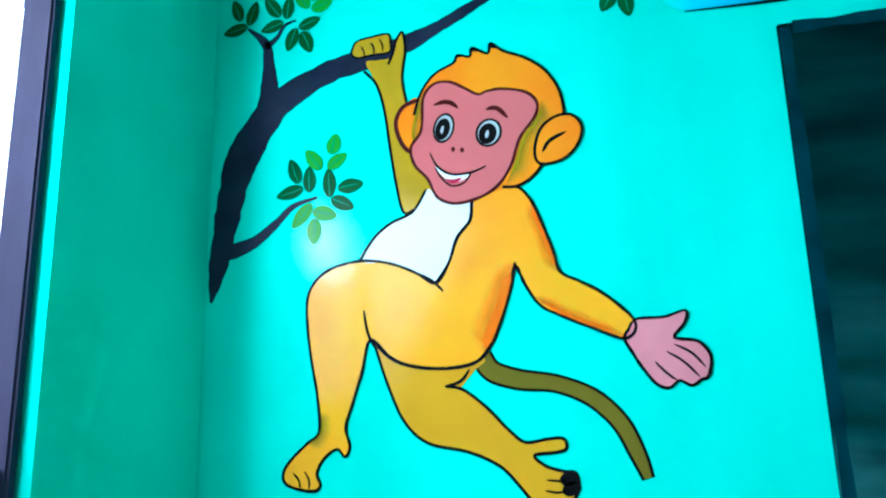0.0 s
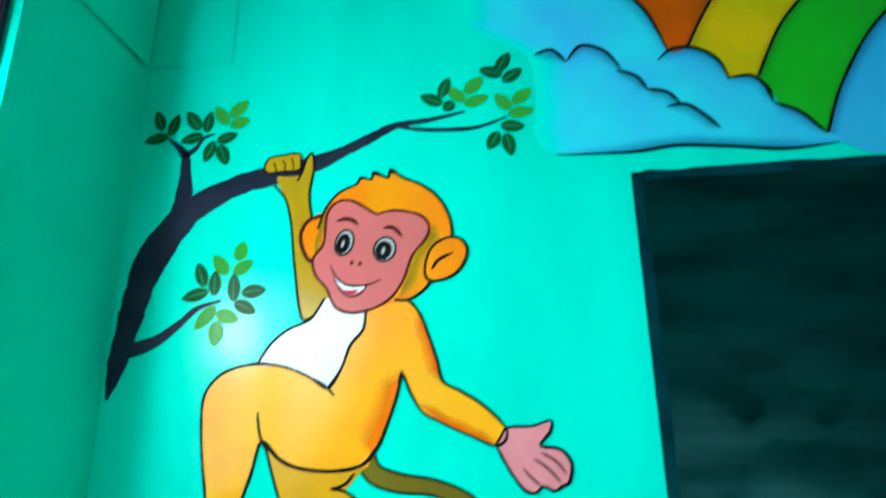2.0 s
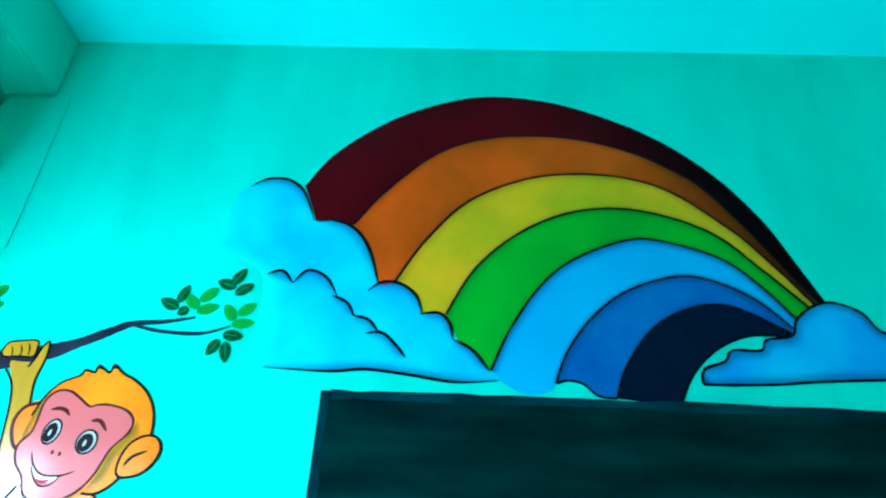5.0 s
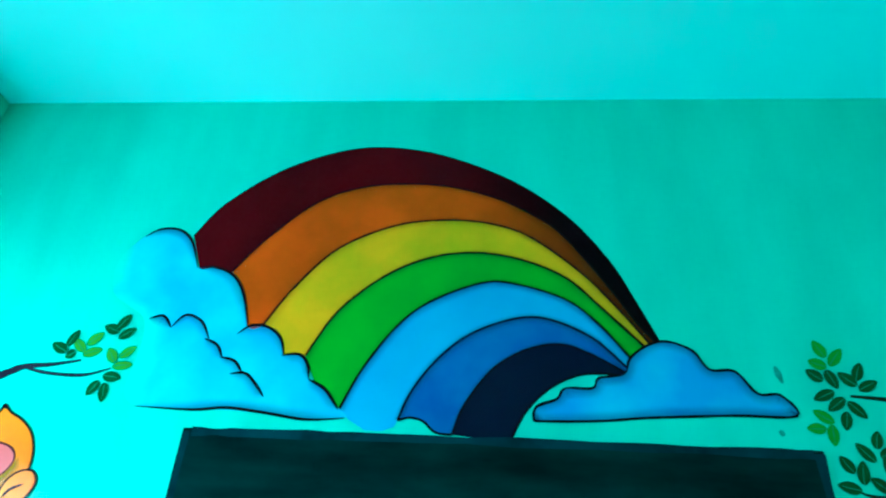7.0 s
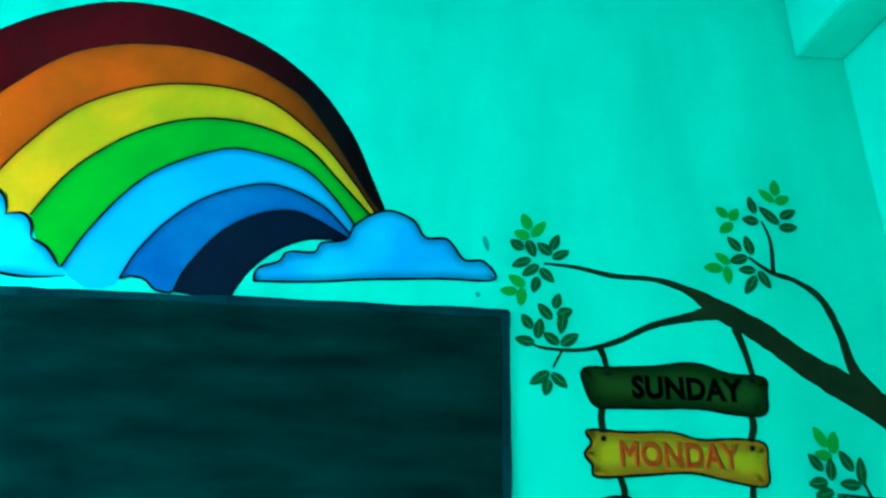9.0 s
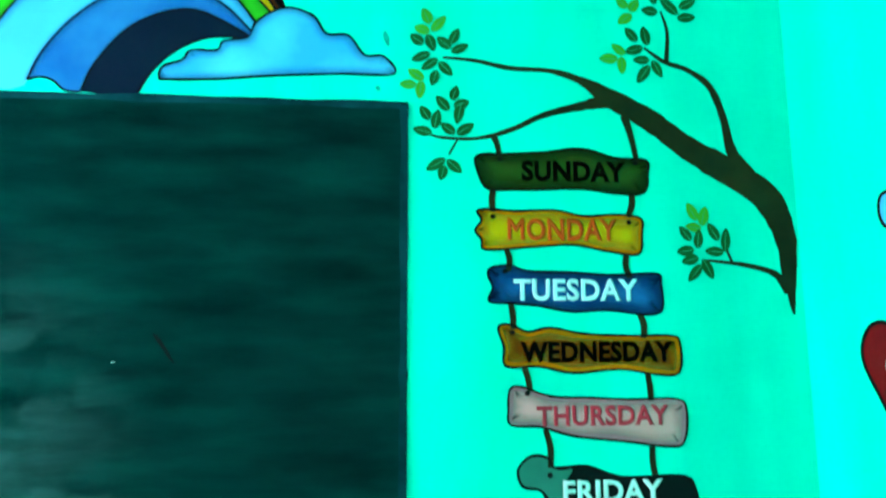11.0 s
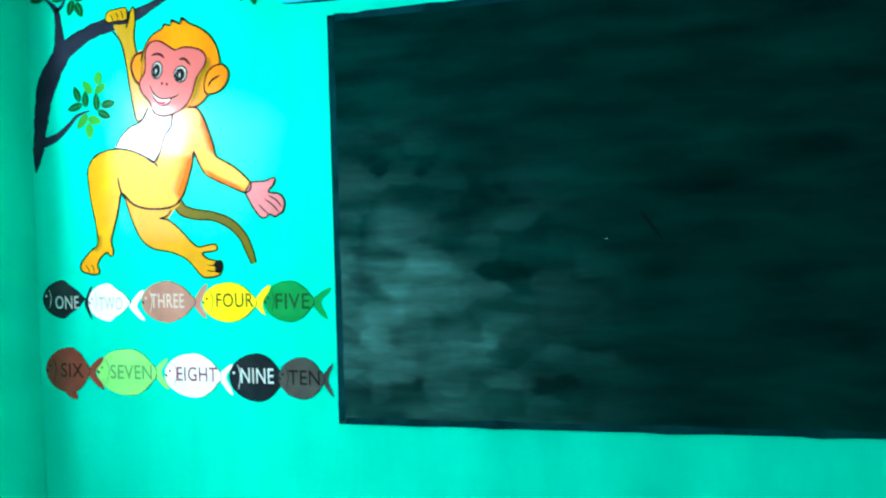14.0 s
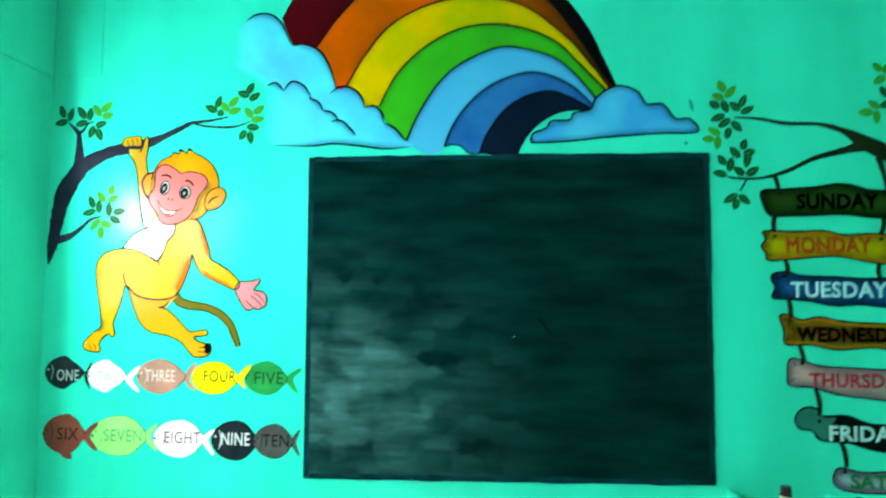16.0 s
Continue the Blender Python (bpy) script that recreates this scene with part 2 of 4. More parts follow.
M_LABEL = material("cream_paper_label", (0.72, 0.70, 0.50), grain=20.0, rough=0.6)
M_CAP = material("dark_cap_plastic", (0.04, 0.03, 0.03), rough=0.35)
M_CLOTH = material("grey_green_cloth", (0.05, 0.22, 0.18), (0.02, 0.10, 0.08), grain=60.0, rough=0.9)
M_OUT = material("outside_render", (0.55, 0.56, 0.60), (0.45, 0.45, 0.5), grain=2.0, rough=0.8)
M_GRASS = material("outside_ground", (0.10, 0.11, 0.07), (0.05, 0.07, 0.03), grain=1.0, rough=0.9)

GLASS = bpy.data.materials.new("window_glass")
GLASS.use_nodes = True
_g = GLASS.node_tree.nodes["Principled BSDF"]
_g.inputs["Transmission Weight"].default_value, _g.inputs["Roughness"].default_value, _g.inputs["IOR"].default_value = 1.0, 0.02, 1.45


# ---- drawing helpers ----
def empty(name):
    return new(name)


def mesh_object(name, bm, mats, parent=None, label=""):
    me = bpy.data.meshes.new(name)
    bm.to_mesh(me)
    bm.free()
    for m in (mats if isinstance(mats, (list, tuple)) else [mats]):
        me.materials.append(m)
    ob = new(name, me)
    if parent:
        ob.parent = parent
    if label:
        ob["label"] = label
    return ob


def part(name, bm, mats, parent, label=""):
    return mesh_object(name, bm, mats, parent, label)


def box_into(bm, x0, x1, y0, y1, z0, z1, bevel=0.0, index=0):
    b = bmesh.new()
    bmesh.ops.create_cube(b, size=1.0)
    for v in b.verts:
        v.co = Vector((x0 + (v.co.x + 0.5) * (x1 - x0), y0 + (v.co.y + 0.5) * (y1 - y0), z0 + (v.co.z + 0.5) * (z1 - z0)))
    if bevel:
        bmesh.ops.bevel(b, geom=b.edges[:], offset=bevel, segments=2, affect="EDGES")
    for f in b.faces:
        f.material_index = index
    me = bpy.data.meshes.new("tmp")
    b.to_mesh(me)
    b.free()
    bm.from_mesh(me)
    bpy.data.meshes.remove(me)
    return bm


def box(x0, x1, y0, y1, z0, z1, bevel=0.0):
    return box_into(bmesh.new(), x0, x1, y0, y1, z0, z1, bevel)


def smooth(points, closed=True, steps=5):
    """Catmull-Rom curve through a few control points (tuples of any length)."""
    n = len(points)
    out = []
    P = [np.array(p, float) for p in points]
    for i in range(n if closed else n - 1):
        if closed:
            a, b, c, d = P[i - 1], P[i], P[(i + 1) % n], P[(i + 2) % n]
        else:
            a, b, c, d = P[max(i - 1, 0)], P[i], P[i + 1], P[min(i + 2, n - 1)]
        for k in range(steps):
            t = k / steps
            out.append(0.5 * (2 * b + (c - a) * t + (2 * a - 5 * b + 4 * c - d) * t * t + (3 * b - a - 3 * c + d) * t ** 3))
    if not closed:
        out.append(P[-1])
    return out


class Sheet:
    """Flat paint on a wall: levels lie a millimetre above one another. side 'front' is the plane y = 0, 'right' is x = RIGHT."""

    def __init__(self, side="front", lift=0.0):
        self.bm, self.side, self.lift = bmesh.new(), side, lift

    def at(self, a, z, level):
        d = 0.0006 * level + self.lift
        return Vector((a, -d, z)) if self.side == "front" else Vector((RIGHT - d, a, z))

    def face(self, pts, level, index):
        vs = [self.bm.verts.new(self.at(p[0], p[1], level)) for p in pts]
        from mathutils.geometry import tessellate_polygon
        for tri in tessellate_polygon([[Vector((p[0], p[1], 0)) for p in pts]]):
            try:
                f = self.bm.faces.new([vs[k] for k in tri])
                f.material_index = index
                f.normal_update()
                want = Vector((0, -1, 0)) if self.side == "front" else Vector((-1, 0, 0))
                if f.normal.dot(want) < 0:
                    f.normal_flip()
            except ValueError:
                pass

    def fill(self, pts, level=1, index=0, steps=5):
        self.face(smooth(pts, True, steps), level, index)

    def ribbon(self, pts, level=2, index=0, width=None, closed=False, steps=5, taper=0.0, wobble=0.0):
        """A brush stroke; points carry their own width, or share one."""
        line = smooth([(p[0], p[1], p[2] if len(p) > 2 else width) for p in pts], closed, steps)
        n = len(line)
        left, right = [], []
        for i, p in enumerate(line):
            a = line[i - 1] if (closed or i) else line[0]
            b = line[(i + 1) % n] if (closed or i < n - 1) else line[-1]
            d = (b - a)[:2]
            d = d / (np.linalg.norm(d) + 1e-9)
            s = i / max(1, n - 1)
            w = max(0.0006, p[2] / 2 * (1 - taper * max(0.0, abs(2 * s - 1) - 0.5) * 2))
            if wobble:
                w *= 1 + wobble * noise.noise(Vector((p[0] * 60, p[1] * 60, 0.3)))
            left.append((p[0] - d[1] * w, p[1] + d[0] * w))
            right.append((p[0] + d[1] * w, p[1] - d[0] * w))
        vl = [self.bm.verts.new(self.at(*q, level)) for q in left]
        vr = [self.bm.verts.new(self.at(*q, level)) for q in right]
        for i in range(n if closed else n - 1):
            j = (i + 1) % n
            f = self.bm.faces.new((vl[i], vr[i], vr[j], vl[j]))
            f.material_index = index
            f.normal_update()
            want = Vector((0, -1, 0)) if self.side == "front" else Vector((-1, 0, 0))
            if f.normal.dot(want) < 0:
                f.normal_flip()

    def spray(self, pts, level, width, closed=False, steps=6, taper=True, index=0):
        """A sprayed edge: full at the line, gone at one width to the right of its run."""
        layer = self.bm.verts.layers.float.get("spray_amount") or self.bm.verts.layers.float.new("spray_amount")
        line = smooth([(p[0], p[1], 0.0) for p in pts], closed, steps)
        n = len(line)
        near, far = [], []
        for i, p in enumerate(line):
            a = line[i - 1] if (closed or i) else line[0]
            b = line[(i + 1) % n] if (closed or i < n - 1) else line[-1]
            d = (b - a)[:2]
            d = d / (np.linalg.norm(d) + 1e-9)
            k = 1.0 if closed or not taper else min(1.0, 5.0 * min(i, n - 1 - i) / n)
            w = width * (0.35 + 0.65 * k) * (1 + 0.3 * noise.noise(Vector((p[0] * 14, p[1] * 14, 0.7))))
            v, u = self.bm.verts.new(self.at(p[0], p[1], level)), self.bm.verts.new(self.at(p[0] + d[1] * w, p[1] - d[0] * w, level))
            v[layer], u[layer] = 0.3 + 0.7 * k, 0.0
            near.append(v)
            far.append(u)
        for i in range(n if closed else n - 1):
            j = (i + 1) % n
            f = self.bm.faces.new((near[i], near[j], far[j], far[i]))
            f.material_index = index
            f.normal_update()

    def oval(self, c, rx, rz, turn=0.0, level=3, index=0, n=20):
        ca, sa = math.cos(radians(turn)), math.sin(radians(turn))
        pts = []
        for k in range(n):
            u, v = rx * math.cos(2 * math.pi * k / n), rz * math.sin(2 * math.pi * k / n)
            pts.append((c[0] + u * ca - v * sa, c[1] + u * sa + v * ca))
        self.face(pts, level, index)

    def done(self, name, mats, parent=None, label=""):
        return mesh_object(name, self.bm, mats, parent, label)


def lettering(word, x0, x1, z0, z1, mat, parent, level=4, slant=0.0, bold=0.012, lift=0.0):
    """Painted capitals that fill the given box on the front wall."""
    cu = bpy.data.curves.new("lettering", "FONT")
    cu.body, cu.size, cu.resolution_u, cu.bevel_depth, cu.bevel_resolution, cu.space_character = word, 1.0, 3, bold, 0, 1.06
    tmp = new("lettering_curve", cu)
    bpy.context.view_layer.update()
    me = bpy.data.meshes.new_from_object(tmp.evaluated_get(bpy.context.evaluated_depsgraph_get()))
    bpy.data.objects.remove(tmp)
    bpy.data.curves.remove(cu)
    co = np.array([v.co[:2] for v in me.vertices])
    lo, hi = co.min(0), co.max(0)
    for v in me.vertices:
        u, w = (v.co.x - lo[0]) / (hi[0] - lo[0]), (v.co.y - lo[1]) / (hi[1] - lo[1])
        v.co = Vector((x0 + u * (x1 - x0), -0.0006 * level - lift - 0.02 * v.co.z, z0 + w * (z1 - z0) + slant * u))
    me.name = "lettering"
    me.materials.clear()
    me.materials.append(mat)
    ob = new("lettering", me)
    ob.parent = parent
    return ob


# ---- the room ----
WINDOWS = [(-1.62, -0.372, 0.95, 2.40), (-4.6, -2.9, 0.95, 2.92)]   # side window openings: y, y, z, z; the second is unseen, added for light
floor_ob = mesh_object("floor", box(LEFT - 0.25, RIGHT + 0.25, BACK - 0.25, 0.25, -0.12, 0.0), M_FLOOR)
tagged(floor_ob, "grey cement classroom floor, bare", "floor", kind="structure")
ceiling_ob = mesh_object("ceiling", box(LEFT - 0.25, RIGHT + 0.25, BACK - 0.25, 0.25, TOP, TOP + 0.15), M_CEIL)
tagged(ceiling_ob, "pale painted concrete classroom ceiling", "ceiling", kind="structure")


wall_n = mesh_object("wall_north", box(LEFT - 0.25, RIGHT + 0.25, 0.0, 0.24, 0.0, TOP), M_WALL)
tagged(wall_n, "turquoise painted plaster wall carrying the murals", "wall", kind="structure")
bm = bmesh.new()
(ay0, ay1, az0, az1), (by0, by1, bz0, bz1) = WINDOWS
box_into(bm, LEFT - 0.085, LEFT, ay1, -0.002, 0.0, TOP)
box_into(bm, LEFT - 0.085, LEFT, by1, ay0, 0.0, TOP)
box_into(bm, LEFT - 0.085, LEFT, BACK, by0, 0.0, TOP)
for y0, y1, z0, z1 in WINDOWS:
    box_into(bm, LEFT - 0.085, LEFT, y0, y1, 0.0, z0)
    box_into(bm, LEFT - 0.085, LEFT, y0, y1, z1, TOP)
wall_w = mesh_object("wall_west", bm, M_WALL)
tagged(wall_w, "turquoise painted side wall with a window opening", "wall", kind="structure")
wall_e = mesh_object("wall_east", box(RIGHT, RIGHT + 0.24, BACK, -0.002, 0.0, TOP), M_WALL)
tagged(wall_e, "turquoise painted side wall with fruit paintings", "wall", kind="structure")
bm = box(LEFT - 0.24, RIGHT + 0.24, BACK - 0.24, BACK - 0.002, 0.0, TOP)
wall_s = mesh_object("wall_south", bm, M_WALL)
tagged(wall_s, "plain turquoise painted rear classroom wall", "wall", kind="structure")
ground = mesh_object("ground", box(-60, 60, -60, 60, -0.5, -0.14), M_GRASS)
tagged(ground, "bare earth and grass outside the school", "ground", kind="structure")

# ceiling beams along both side walls
for nm, x0, x1 in (("beam_west", LEFT + 0.001, -0.925), ("beam_east", 2.44, RIGHT - 0.001)):
    ob = mesh_object(nm, box(x0, x1, -2.4, -0.002, 2.95, TOP - 0.002, 0.006), M_WALL)
    tagged(ob, "turquoise painted concrete beam under the ceiling", "beam", kind="structure")
# proud plaster patch in the corner, over the window head
bm = box(LEFT + 0.002, -0.876, -0.0035, -0.0005, 2.428, 2.948, 0.0014)
ob = tagged(mesh_object("trim_front_patch", bm, M_WALL), "slightly proud turquoise plaster band in the corner", "plaster band", kind="structure")
bm = box(LEFT + 0.0005, LEFT + 0.008, -1.9, -0.008, 2.425, 2.948, 0.003)
ob = tagged(mesh_object("trim_side_patch", bm, M_WALL), "slightly proud turquoise plaster band over the window", "plaster band", kind="structure")

# side windows: wooden frame, mullion, glazing bar, panes and sill
for number, (y0, y1, z0, z1) in enumerate(WINDOWS, 1):
    win = tagged(empty(f"window_{number}"), "dark wooden side window with daylight behind its panes; window 2 is unseen, added", "window", kind="structure")
    fx0, fx1, bar = LEFT - 0.080, LEFT - 0.020, 1.38 if number == 1 else 2.42
    frame_bm = bmesh.new()
    for a0, a1, c0, c1 in ((y0 + 0.002, y0 + 0.07, z0, z1), (y1 - 0.020, y1 - 0.002, z0, z1),
                           (y0 + 0.07, y1 - 0.020, z0, z0 + 0.07), (y0 + 0.07, y1 - 0.020, z1 - 0.07, z1)):
        box_into(frame_bm, fx0, fx1, a0, a1, c0, c1, 0.004)
    part("window_frame", frame_bm, M_WOOD, win)
    mid = (y0 + y1) / 2
    part("glazing_bar", box(fx0 + 0.010, fx1 - 0.006, y0 + 0.07, y1 - 0.020, bar - 0.03, bar + 0.03, 0.004), M_WOOD, win)
    for c0, c1 in ((z0 + 0.07, bar - 0.03), (bar + 0.03, z1 - 0.07)):
        part("mullion", box(fx0 + 0.009, fx1 - 0.005, mid - 0.025, mid + 0.025, c0, c1, 0.004), M_WOOD, win)
        for a0, a1 in ((y0 + 0.072, mid - 0.027), (mid + 0.027, y1 - 0.022)):
            pane = part("pane", box(fx0 + 0.004, fx0 + 0.008, a0, a1, c0 + 0.002, c1 - 0.002), GLASS, win)
            pane.visible_shadow = False
    part("window_sill", box(LEFT - 0.11, LEFT + 0.02, y0 + 0.002, y1 - 0.002, z0 - 0.04, z0 - 0.001, 0.005), M_WALL, win)
sky_mat = bpy.data.materials.new("bright_overcast_sky")
sky_mat.use_nodes = True
_s = sky_mat.node_tree.nodes["Principled BSDF"]
_s.inputs["Base Color"].default_value = (0.8, 0.85, 0.9, 1)
_s.inputs["Emission Color"].default_value, _s.inputs["Emission Strength"].default_value = (0.90, 0.96, 1.0, 1), 4.0
tagged(mesh_object("backdrop_sky", box(-9.2, -9.0, -4.0, 14.0, 1.0, 9.0), sky_mat), "bright hazy white sky beyond the boundary wall", "sky", kind="structure")
outside = tagged(mesh_object("backdrop_wall", box(-3.2, -2.9, -8.0, 2.0, -0.14, 1.95), M_OUT), "grey rendered boundary wall outside the windows", "wall", kind="structure")

# ---- the blackboard ----
board = tagged(empty("blackboard"), "dark green-black painted cement blackboard smeared with chalk dust", "blackboard")
bm = box(-0.005, 1.521, -0.006, -0.0005, 0.854, 2.084, 0.002)
for v in bm.verts:
    if v.co.z < 1.0:
        v.co.z += -0.007 + 0.013 * v.co.x
part("writing_surface", bm, M_BOARD, board)
for pts in ([(0.007, 0.857), (0.007, 1.4), (0.006, 2.076)], [(1.510, 0.877), (1.511, 1.4), (1.510, 2.076)],
            [(0.019, 0.858), (0.7, 0.866), (1.498, 0.877)], [(0.019, 2.075), (0.7, 2.077), (1.498, 2.074)]):
    s = Sheet(lift=0.0062)
    s.ribbon(pts, 0, 0, 0.020, wobble=0.5, steps=14)
    s.done("painted_margin", M_MARGIN, board, "blue-black painted margin")
s = Sheet(lift=0.007)
s.ribbon([(0.888, 1.464), (0.910, 1.436), (0.942, 1.390)], 0, 0, 0.009, taper=0.6)
s.done("scratch", M_LINE, board, "dark diagonal scratch")
# glint of a small nail, drawn as a pale grey stroke
s = Sheet(lift=0.007)
s.ribbon([(0.791, 1.393), (0.801, 1.394)], 0, 0, 0.0016)
s.done("nail_glint", M_GREY, board, "short pale stroke standing for a nail's glint")

# ---- wall ledge and what stands on it ----
ledge = tagged(empty("wall_ledge"), "small turquoise painted tray ledge fixed beside the blackboard corner", "shelf")
part("tray_base", box(1.556, 1.915, -0.186, -0.001, 0.803, 0.824, 0.003), M_WALL, ledge)
part("front_lip", box(1.556, 1.915, -0.204, -0.1865, 0.799, 0.858, 0.004), M_WALL, ledge)
for x0, x1 in ((1.556, 1.572), (1.899, 1.915)):
    part("end_lip", box(x0, x1, -0.186, -0.001, 0.8245, 0.858, 0.004), M_WALL, ledge)


def turned(profile, cx, cy, z, n=20):
    """A body of revolution from radius and height pairs."""
    bm = bmesh.new()
    rings = []
    for r, h in profile:
        rings.append([bm.verts.new((cx + r * math.cos(2 * math.pi * k / n), cy + r * math.sin(2 * math.pi * k / n), z + h)) for k in range(n)])
    for a, b in zip(rings, rings[1:]):
        for k in range(n):
            f = bm.faces.new((a[k], a[(k + 1) % n], b[(k + 1) % n], b[k]))
            f.smooth = True
    bm.faces.new(rings[0][::-1])
    bm.faces.new(rings[-1])
    return bm


bottle = tagged(empty("ink_bottle"), "small brown bottle with a cream label and dark cap", "bottle")
part("bottle_body", turned([(0.017, 0), (0.0195, 0.002), (0.0195, 0.060), (0.016, 0.066), (0.013, 0.068)], 1.702, -0.145, 0.8245), M_GLASSY, bottle)
part("label_band", turned([(0.0197, 0.032), (0.0201, 0.0325), (0.0201, 0.056), (0.0197, 0.0565)], 1.702, -0.145, 0.8245), M_LABEL, bottle)
part("cap", turned([(0.0165, 0.067), (0.018, 0.068), (0.018, 0.086), (0.016, 0.088)], 1.702, -0.145, 0.8245), M_CAP, bottle)

bm = bmesh.new()
bmesh.ops.create_icosphere(bm, subdivisions=3, radius=1.0)
for v in bm.verts:
    k = 1 + 0.25 * noise.noise(v.co * 2.3) + 0.1 * noise.noise(v.co * 6)
    v.co = Vector((1.612 + 0.026 * v.co.x * k, -0.13 + 0.030 * v.co.y * k, max(0.8248, 0.838 + 0.018 * v.co.z * k)))
for f in bm.faces:
    f.smooth = True
tagged(mesh_object("duster_cloth", bm, M_CLOTH), "crumpled grey-green duster cloth on the wall ledge", "cloth")


# ---- rainbow and clouds ----
rainbow = tagged(empty("painted_rainbow"), "painted rainbow arch in seven outlined bands above the blackboard", "mural")
ARCS = [
    [(-0.126, 2.647), (-0.055, 2.762), (0.098, 2.890), (0.267, 2.964), (0.410, 2.983), (0.591, 2.953), (0.801, 2.860), (0.964, 2.731), (1.076, 2.582), (1.140, 2.447), (1.186, 2.343)],
    [(0.019, 2.531), (0.094, 2.637), (0.225, 2.768), (0.356, 2.826), (0.494, 2.841), (0.632, 2.830), (0.768, 2.789), (0.859, 2.739), (0.938, 2.680), (1.016, 2.579), (1.084, 2.476), (1.138, 2.389), (1.176, 2.341)],
    [(0.140, 2.365), (0.206, 2.481), (0.316, 2.611), (0.473, 2.690), (0.621, 2.711), (0.753, 2.699), (0.865, 2.654), (1.001, 2.540), (1.092, 2.431), (1.160, 2.337)],
    [(0.271, 2.283), (0.343, 2.415), (0.456, 2.521), (0.579, 2.583), (0.706, 2.602), (0.833, 2.582), (0.955, 2.527), (1.053, 2.430), (1.145, 2.331)],
    [(0.380, 2.144), (0.425, 2.248), (0.502, 2.368), (0.588, 2.445), (0.724, 2.505), (0.817, 2.505), (0.952, 2.461), (1.036, 2.389), (1.107, 2.299)],
    [(0.529, 2.121), (0.560, 2.200), (0.627, 2.292), (0.713, 2.361), (0.831, 2.404), (0.919, 2.398), (1.019, 2.349), (1.095, 2.275)],
    [(0.665, 2.091), (0.690, 2.161), (0.758, 2.258), (0.844, 2.314), (0.931, 2.332), (1.002, 2.310), (1.093, 2.260)],
    [(0.808, 2.088), (0.842, 2.152), (0.899, 2.211), (0.970, 2.248), (1.033, 2.256), (1.087, 2.251)],
]
FEET = [[(0.024, 2.460), (-0.049, 2.458)], [(0.156, 2.327), (0.088, 2.350)], [(0.278, 2.236), (0.213, 2.265)], [(0.390, 2.123), (0.347, 2.128)],
        [(0.522, 2.105), (0.492, 2.093), (0.450, 2.094), (0.405, 2.120)], [(0.658, 2.091), (0.624, 2.095), (0.592, 2.121), (0.555, 2.127)], [(0.805, 2.087), (0.733, 2.084)]]
for i, mat in enumerate((M_MAROON, M_ORANGE, M_YELLOW, M_GREEN, M_SKY, M_BLUE, M_NAVY)):
    s = Sheet()
    outer, inner = smooth(ARCS[i], False, 6), smooth(ARCS[i + 1], False, 6)
    s.face([tuple(p) for p in outer] + [tuple(p) for p in inner[::-1]] + FEET[i], 1, 0)
    s.done("band", mat, rainbow, ("maroon", "orange", "yellow", "green", "light blue", "blue", "navy black")[i] + " painted band")
for i, arc in enumerate(ARCS):
    s = Sheet()
    s.ribbon(arc, 2, 0, 0.0055 if i else 0.004, steps=6, wobble=0.3)
    s.done("outline", M_LINE, rainbow)
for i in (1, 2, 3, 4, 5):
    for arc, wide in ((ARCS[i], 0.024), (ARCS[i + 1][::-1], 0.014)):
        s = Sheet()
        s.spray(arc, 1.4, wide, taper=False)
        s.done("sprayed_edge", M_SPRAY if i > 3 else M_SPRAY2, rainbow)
s = Sheet()
s.ribbon([(0.529, 2.121), (0.559, 2.129), (0.592, 2.121), (0.624, 2.095), (0.665, 2.091)], 2, 0, 0.006)
s.done("outline", M_LINE, rainbow)

cloud = tagged(empty("painted_cloud"), "airbrushed blue billowing painted cloud with black brush outlines", "mural", group="painted clouds")
s = Sheet()
s.fill([(-0.274, 2.645), (-0.233, 2.668), (-0.171, 2.665), (-0.116, 2.620), (-0.083, 2.539), (-0.028, 2.540), (0.028, 2.513), (0.068, 2.460), (0.102, 2.359), (0.148, 2.363), (0.193, 2.331), (0.214, 2.284), (0.263, 2.282), (0.293, 2.219), (0.337, 2.193), (0.377, 2.148), (0.397, 2.122), (0.270, 2.117), (0.122, 2.131), (-0.056, 2.132), (-0.151, 2.138), (-0.188, 2.177), (-0.184, 2.254), (-0.185, 2.335), (-0.205, 2.385), (-0.260, 2.418), (-0.316, 2.462), (-0.328, 2.563)], 3, 0)
s.done("cloud_fill", M_CLOUD, cloud)
